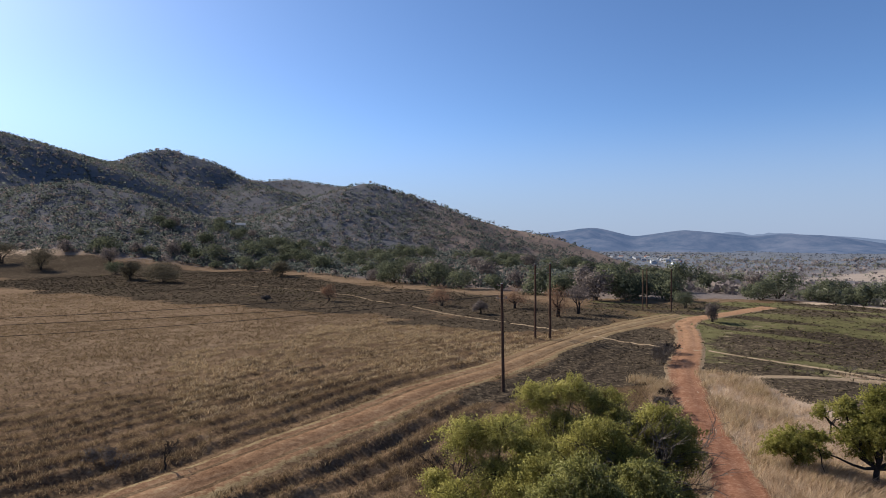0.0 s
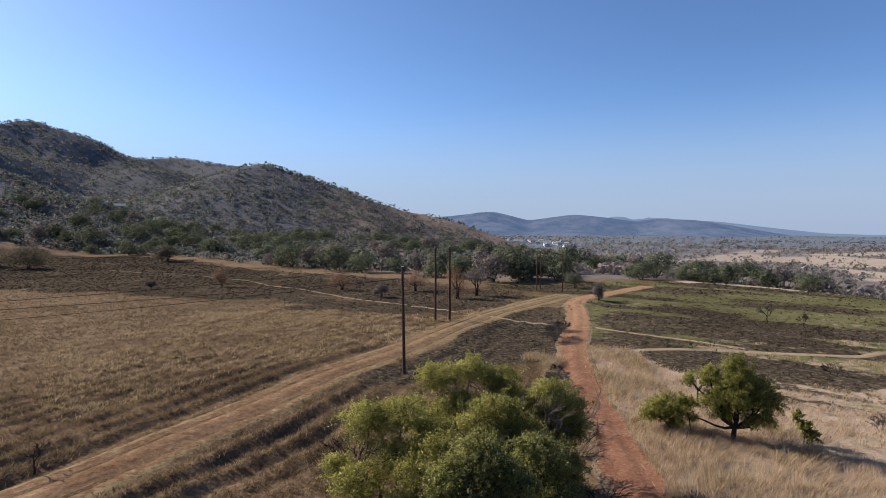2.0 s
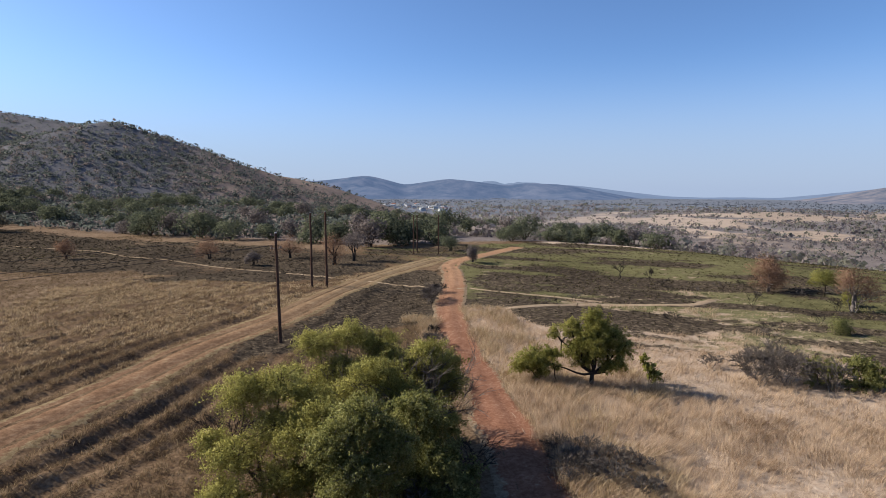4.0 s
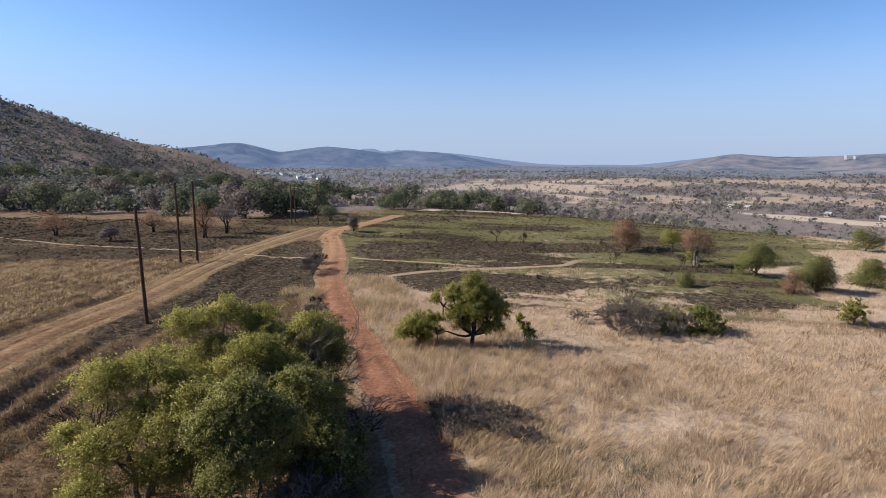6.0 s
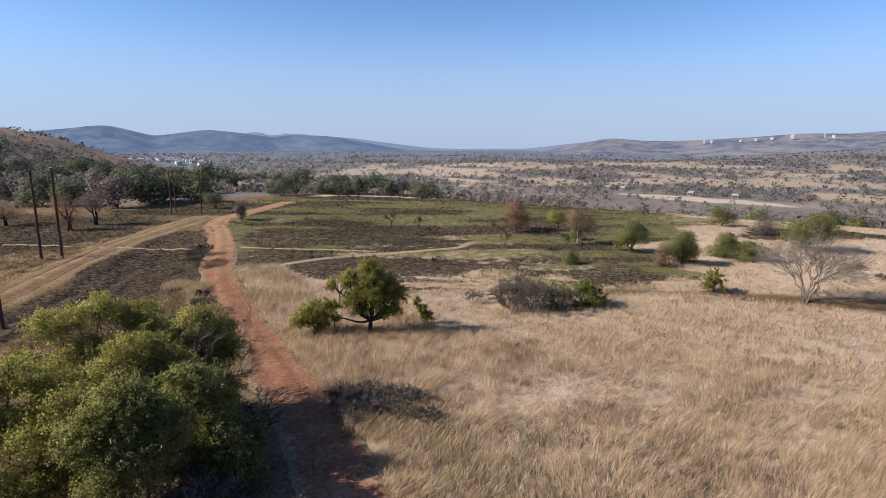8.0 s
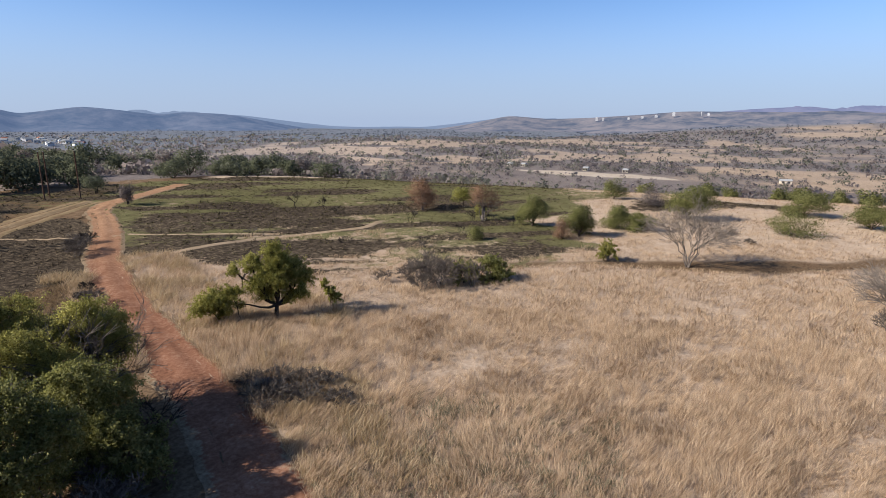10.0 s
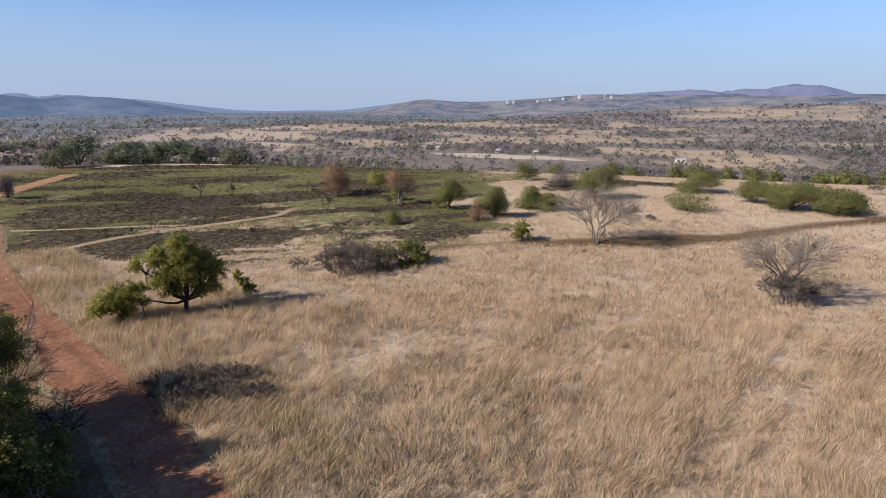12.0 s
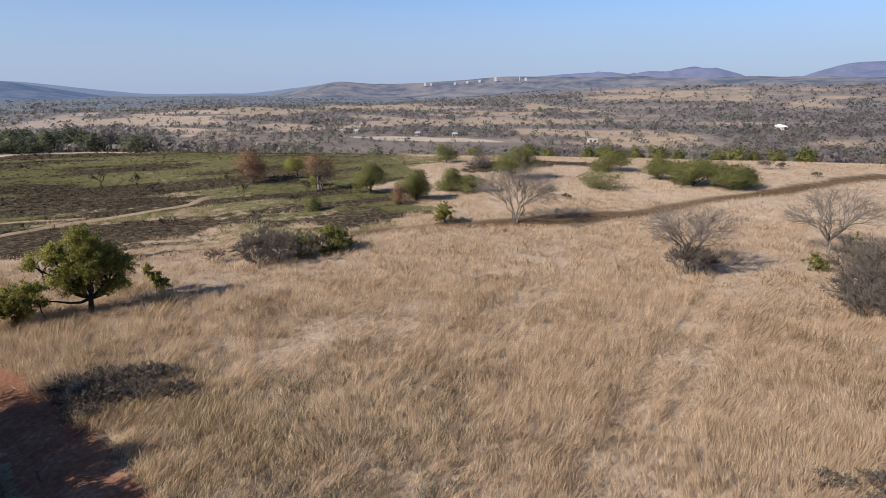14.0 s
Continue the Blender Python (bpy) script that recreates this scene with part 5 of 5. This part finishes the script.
town = (bearing > 13) & (bearing < 24) & (r > 640)
keep = ~((bearing < 20) & (r < 640)) & ~(before & (rng.random(len(x)) < 0.8)) & ~(town & (rng.random(len(x)) < 0.65)) & ((d > 40) | ((y > 125) & (along(x, y, LANE)[2] < 0))) & (zs < 0.25) & (rng.random(len(x)) < np.clip(0.11 + 0.95 * veld ** 2, 0, 0.9))
x, y, r, veld = x[keep], y[keep], r[keep], veld[keep]
grey = rng.random(len(x)) < np.where(veld > 0.5, 0.68, 0.4)
size = rng.uniform(1.5, 4.0, len(x)) * rng.uniform(0.7, 1.4, len(x)) * np.interp(r, (300, 600, 1700), (0.85, 1.2, 1.9))
for near in (True, False):
    pick = (r < 560) == near
    clumps("valley_bushes", x[~grey & pick], y[~grey & pick], size[~grey & pick], M_VALLEY, 22 if near else 10, rng, "grey-green bushes scattered over the valley")
    clumps("valley_brush", x[grey & pick], y[grey & pick], size[grey & pick], M_HILLGREY, 22 if near else 10, rng, "grey-mauve leafless woodland in the valley", 0.62)
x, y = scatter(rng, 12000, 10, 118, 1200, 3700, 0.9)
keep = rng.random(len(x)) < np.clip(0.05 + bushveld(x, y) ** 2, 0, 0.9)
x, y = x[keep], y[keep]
clumps("far_woodland", x, y, rng.uniform(2.4, 6.0, len(x)), M_HAZEWOOD, 7, rng, "far woodland across the valley, haze painted grey-blue", 0.5)


# ---- buildings in the distance ----
def house(x, y, wide, deep, tall, wall, roof, label, group, turn=0.0, pitched=True, category="house", base=None):
    root = thing(category.replace(" ", "_"), put(x, y, 0.3) if base is None else (x, y, base), label, category, group, turn)
    bm = bmesh.new()
    bmesh.ops.create_cube(bm, size=1, matrix=pose(0, 0, tall / 2) @ Matrix.Diagonal((wide, deep, tall, 1)))
    part("wall", bm, wall, root)
    bm = bmesh.new()
    rise, o = (deep * 0.28, 0.4) if pitched else (0.25, 0.15)
    pts = [(-wide / 2 - o, -deep / 2 - o, tall), (wide / 2 + o, -deep / 2 - o, tall), (wide / 2 + o, deep / 2 + o, tall), (-wide / 2 - o, deep / 2 + o, tall)]
    lo = [bm.verts.new(p) for p in pts]
    hi = [bm.verts.new(p) for p in (((-wide / 2 - o, 0, tall + rise), (wide / 2 + o, 0, tall + rise)) if pitched else [(p[0], p[1], tall + rise) for p in pts])]
    bm.faces.new(lo[::-1])
    if pitched:
        for f in ((lo[0], lo[1], hi[1], hi[0]), (lo[2], lo[3], hi[0], hi[1]), (lo[1], lo[2], hi[1]), (lo[3], lo[0], hi[0])):
            bm.faces.new(f)
    else:
        bm.faces.new(hi)
        for k in range(4):
            bm.faces.new((lo[k], lo[(k + 1) % 4], hi[(k + 1) % 4], hi[k]))
    part("roof", bm, roof, root)
    rows = max(1, int(tall / 3.2))
    cols = max(2, int(wide / 4))
    for side in (-1, 1):
        for r in range(rows):
            for c in range(cols):
                bm = bmesh.new()
                bmesh.ops.create_cube(bm, size=1, matrix=pose((c + 0.5) / cols * wide - wide / 2, side * deep / 2, (r + 0.55) * tall / rows) @ Matrix.Diagonal((1.4, 0.08, 1.3, 1)))
                part("window", bm, M_DARK, root)
    return root


rng = np.random.default_rng(51)
for k in range(46):
    a, r = rng.uniform(14.0, 22.8), rng.uniform(980, 1500)
    x, y = pol(a, r)
    house(x, y, rng.uniform(8, 14), rng.uniform(6, 9), rng.uniform(3, 5), M_WALL if rng.random() < 0.7 else M_WHITE, M_ROOF if rng.random() < 0.9 else M_TILE, "pale-walled house in the far village", "village houses", rng.uniform(0, 180))
for a, r, w in ((-21.0, 345, 6), (-19.6, 352, 5), (-16.4, 330, 6)):
    house(*pol(a, r), w, 4.5, 2.4, M_CREAM, M_ROOF, "farm shed with a pale sheet roof among trees", "sheds among the trees", 20)
for a, r, w, t in ((61.3, 524, 5, 2.6), (62.6, 520, 4, 2.4), (68.6, 478, 4, 2.4), (72.3, 472, 4, 2.3), (31.5, 640, 8, 2.8), (36.5, 560, 6, 2.6), (42.5, 620, 5, 2.6), (85.6, 454, 7, 2.4)):
    house(*pol(a, r), w, 4, t, M_CREAM, M_ROOF, "small pale house in the valley", "valley houses", a + 20)
house(*pol(101.3, 610), 13, 6, 3.0, M_CREAM, M_WHITE, "long shed with a bright white roof in the valley", "valley houses", 12)
for a, r, w, t, z in ((69.3, 3480, 16, 22, 8), (69.9, 3480, 14, 16, 9), (76.1, 3400, 20, 22, 34), (78.4, 3400, 6, 26, 36), (79.0, 3400, 16, 10, 36), (73.4, 3400, 18, 7, 22), (74.6, 3400, 20, 7, 27), (72.2, 3420, 16, 6, 16)):
    house(*pol(a, r - 160), w * 0.7, 20, t * 0.55 + 9, M_WALL, M_ROOF, "pale high building on the skyline ridge", "buildings on the ridge", -a, False, "building", z - 12)



# ---- grass: tall dry stand, mown stubble, burnt tussocks ----
def fan(rng, n, a0, a1, r0, r1):
    a, r = np.radians(rng.uniform(a0, a1, n)), np.sqrt(rng.uniform(r0 * r0, r1 * r1, n))
    return r * np.sin(a), r * np.cos(a)


def grass(name, made, mat):
    """Blades as one mesh, shaded a little as the whole stand that they are part of."""
    up = np.zeros((len(made[1]), 3))
    up[:, 2] = 1
    return foliage(name, [made], [up], mat, soft=0.5)


def covered(x, y):
    """Ways and burnt or green ground, on which no tall grass stands."""
    zb, zg, zw, zs = zones(x, y)
    ways = (along(x, y, RED)[0] < 1.35 + 1.0 * fbm(x, y, 1.5, 2, 97)) | (along(x, y, TRACK)[0] < 2.2) | (along(x, y, PALE)[0] < 0.6)
    return ways, np.maximum.reduce([zb * 1.3, zg, firebreak(x, y)])


rng = np.random.default_rng(61)
for name, n, a0, a1, r0, r1, count, width in (("tall_grass", 34000, 14, 119, 13, 38, 13, 0.012), ("tall_grass", 36000, 14, 119, 38, 68, 8, 0.021), ("tall_grass", 32000, 40, 119, 68, 125, 4, 0.04)):
    x, y = fan(rng, n, a0, a1, r0, r1)
    ways, bare = covered(x, y)
    dr, _, side = along(x, y, RED)
    keep = ~ways & (bare < 0.45 + 0.25 * rng.random(n)) & ((side > 0) | (dr < 3.2) & (y > 29)) & (fbm(x, y, 3.0, 3, 98) + rng.uniform(-0.12, 0.5, n) > 0)
    x, y, dr = x[keep], y[keep], dr[keep]
    tall = np.clip(0.62 + 0.5 * fbm(x, y, 7, 3, 99) + 0.55 * fbm(x, y, 1.8, 2, 92) + 0.35 * np.exp(-((dr - 4) / 4) ** 2) * (y > 20), 0.25, 1.4)
    wheel = np.minimum(along(x, y, WHEELS[0])[0], along(x, y, WHEELS[1])[0])
    tall = tall * np.interp(np.hypot(x, y), (30, 60, 110), (1.0, 0.72, 0.55)) * (1 - 0.6 * smooth((0.75 - wheel) / 0.4))
    wind = np.stack([0.22 + 1.1 * fbm(x, y, 2.6, 3, 101), -0.12 + 1.1 * fbm(x, y, 2.6, 3, 102)], 1)
    p = np.stack([x, y, height(x, y) - 0.03], 1)
    ob = grass(name, blades(p, tall, rng, count, width, 0.10 if r0 < 30 else 0.16, 0.26 if r0 < 30 else 0.42, wind), M_STRAW)
    tagged(ob, "tall straw-coloured dry winter grass", "grass", kind="stuff")
x, y = fan(rng, 26000, 10, 62, 17, 64)
ways, bare = covered(x, y)
dr, _, side = along(x, y, RED)
tree = np.hypot(x - 22, y - 29)
keep = (np.hypot(x - 18.0, y - 51.5) < 1.2) | ~ways & (bare < 0.4) & ((side > 0) & (dr < 6.5) | (tree < 6) | (side < 0) & (dr < 3) & (y > 28)) & (fbm(x, y, 2.2, 3, 89) > 0.0)
x, y = x[keep], y[keep]
p = np.stack([x, y, height(x, y) - 0.03], 1)
ob = raw("golden_grass", *blades(p, np.clip(0.95 + 0.8 * fbm(x, y, 3, 3, 88), 0.4, 1.5) * np.interp(np.hypot(x, y), (19, 27), (0.5, 1.0)), rng, 10, 0.022, 0.13, 0.38, (0.2, -0.12)), M_GOLD, flat=True)
tagged(ob, "tall golden grass tufts along the red road", "grass", kind="stuff")
x, y = fan(rng, 30000, -26, 15, 44, 112)
ways, bare = covered(x, y)
dt, _, side = along(x, y, TRACK)
keep = ~ways & (bare < 0.5) & (side < 0) & (dt < np.interp(np.degrees(np.arctan2(x, y)), (-24, -6, 8), (34, 30, 17)) + 14 * fbm(x, y, 9, 3, 86)) & (dt > np.interp(np.hypot(x, y), (46, 62), (9, 2))) & (fbm(x, y, 3.0, 3, 87) > -0.12)
x, y = x[keep], y[keep]
p = np.stack([x, y, height(x, y) - 0.02], 1)
ob = grass("dry_grass", blades(p, np.clip(0.4 + 0.4 * fbm(x, y, 4, 3, 85), 0.15, 0.8), rng, 7, 0.04, 0.14, 0.5, (0.2, -0.12)), M_GOLD)
tagged(ob, "pale straw-yellow uncut grass beside the farm track", "grass", kind="stuff")
x, y = fan(rng, 2200, 40, 74, 15, 25)
ways, bare = covered(x, y)
keep = ~ways & (rng.random(len(x)) < 0.3 + 0.6 * fbm(x, y, 2.6, 3, 84))
x, y = x[keep], y[keep]
p = np.stack([x, y, height(x, y) - 0.02], 1)
ob = raw("forbs", *blades(p, rng.uniform(0.25, 0.55, len(p)), rng, 12, 0.035, 0.14, 0.5), M_FORB, flat=True)
tagged(ob, "low grey-green forbs among the dry grass", "forbs", kind="stuff")
for name, n, a0, a1, r0, r1, count, width in (("stubble", 42000, -48, 22, 17, 55, 6, 0.038), ("stubble", 34000, -48, 12, 55, 108, 4, 0.07), ("stubble", 22000, -50, -4, 108, 175, 3, 0.12)):
    x, y = fan(rng, n, a0, a1, r0, r1)
    ways, bare = covered(x, y)
    dt, _, side = along(x, y, TRACK)
    dr, _, rside = along(x, y, RED)
    row = np.cos(dt * 2 * np.pi / 2.1 + 11 * fbm(x, y, 13, 4, 33))
    near = np.clip((36 - dt) / 18, 0, 1) * np.where(side > 0, np.clip((11 - dt) / 4, 0, 1), 1)
    keep = ~ways & (bare < 0.5) & (rside < 0) & (dr > 1.6) & (rng.random(n) < 0.75 - near * (0.5 - 0.65 * row) + 0.5 * fbm(x, y, 2.5, 3, 96))
    x, y = x[keep], y[keep]
    tall = np.clip(0.30 + 0.35 * fbm(x, y, 4, 3, 93) + 0.12 * row[keep] * near[keep], 0.1, 0.65)
    p = np.stack([x, y, height(x, y) - 0.02], 1)
    ob = raw(name, *blades(p, tall, rng, count, width, 0.11, 0.6), M_MOWN, flat=True)
    tagged(ob, "short brown mown grass stubble lying in rows", "grass", kind="stuff")
x, y = fan(rng, 90000, -45, 100, 40, 230)
zb, zg, zw, zs = zones(x, y)
ways, _ = covered(x, y)
keep = ~ways & (zb > 0.3) & (rng.random(len(x)) < 0.8 * zb) & (rim(x, y) < 40)
p = np.stack([x, y, height(x, y) - 0.02], 1)[keep]
ob = raw("burnt_tussocks", *blades(p, rng.uniform(0.12, 0.34, len(p)), rng, 4, np.hypot(p[:, 0], p[:, 1]) * 0.0016, 0.10, 0.7), M_ASH, flat=True)
tagged(ob, "charred black tussocks on burnt ground", "grass", kind="stuff")
keep = ~ways & (zg > 0.35) & (rng.random(len(x)) < 0.6 * zg)
p = np.stack([x, y, height(x, y) - 0.02], 1)[keep]
ob = raw("green_regrowth", *blades(p, rng.uniform(0.12, 0.3, len(p)), rng, 4, np.hypot(p[:, 0], p[:, 1]) * 0.0014, 0.12, 0.6), M_SPROUT, flat=True)
tagged(ob, "fresh green grass growing after the fire", "grass", kind="stuff")
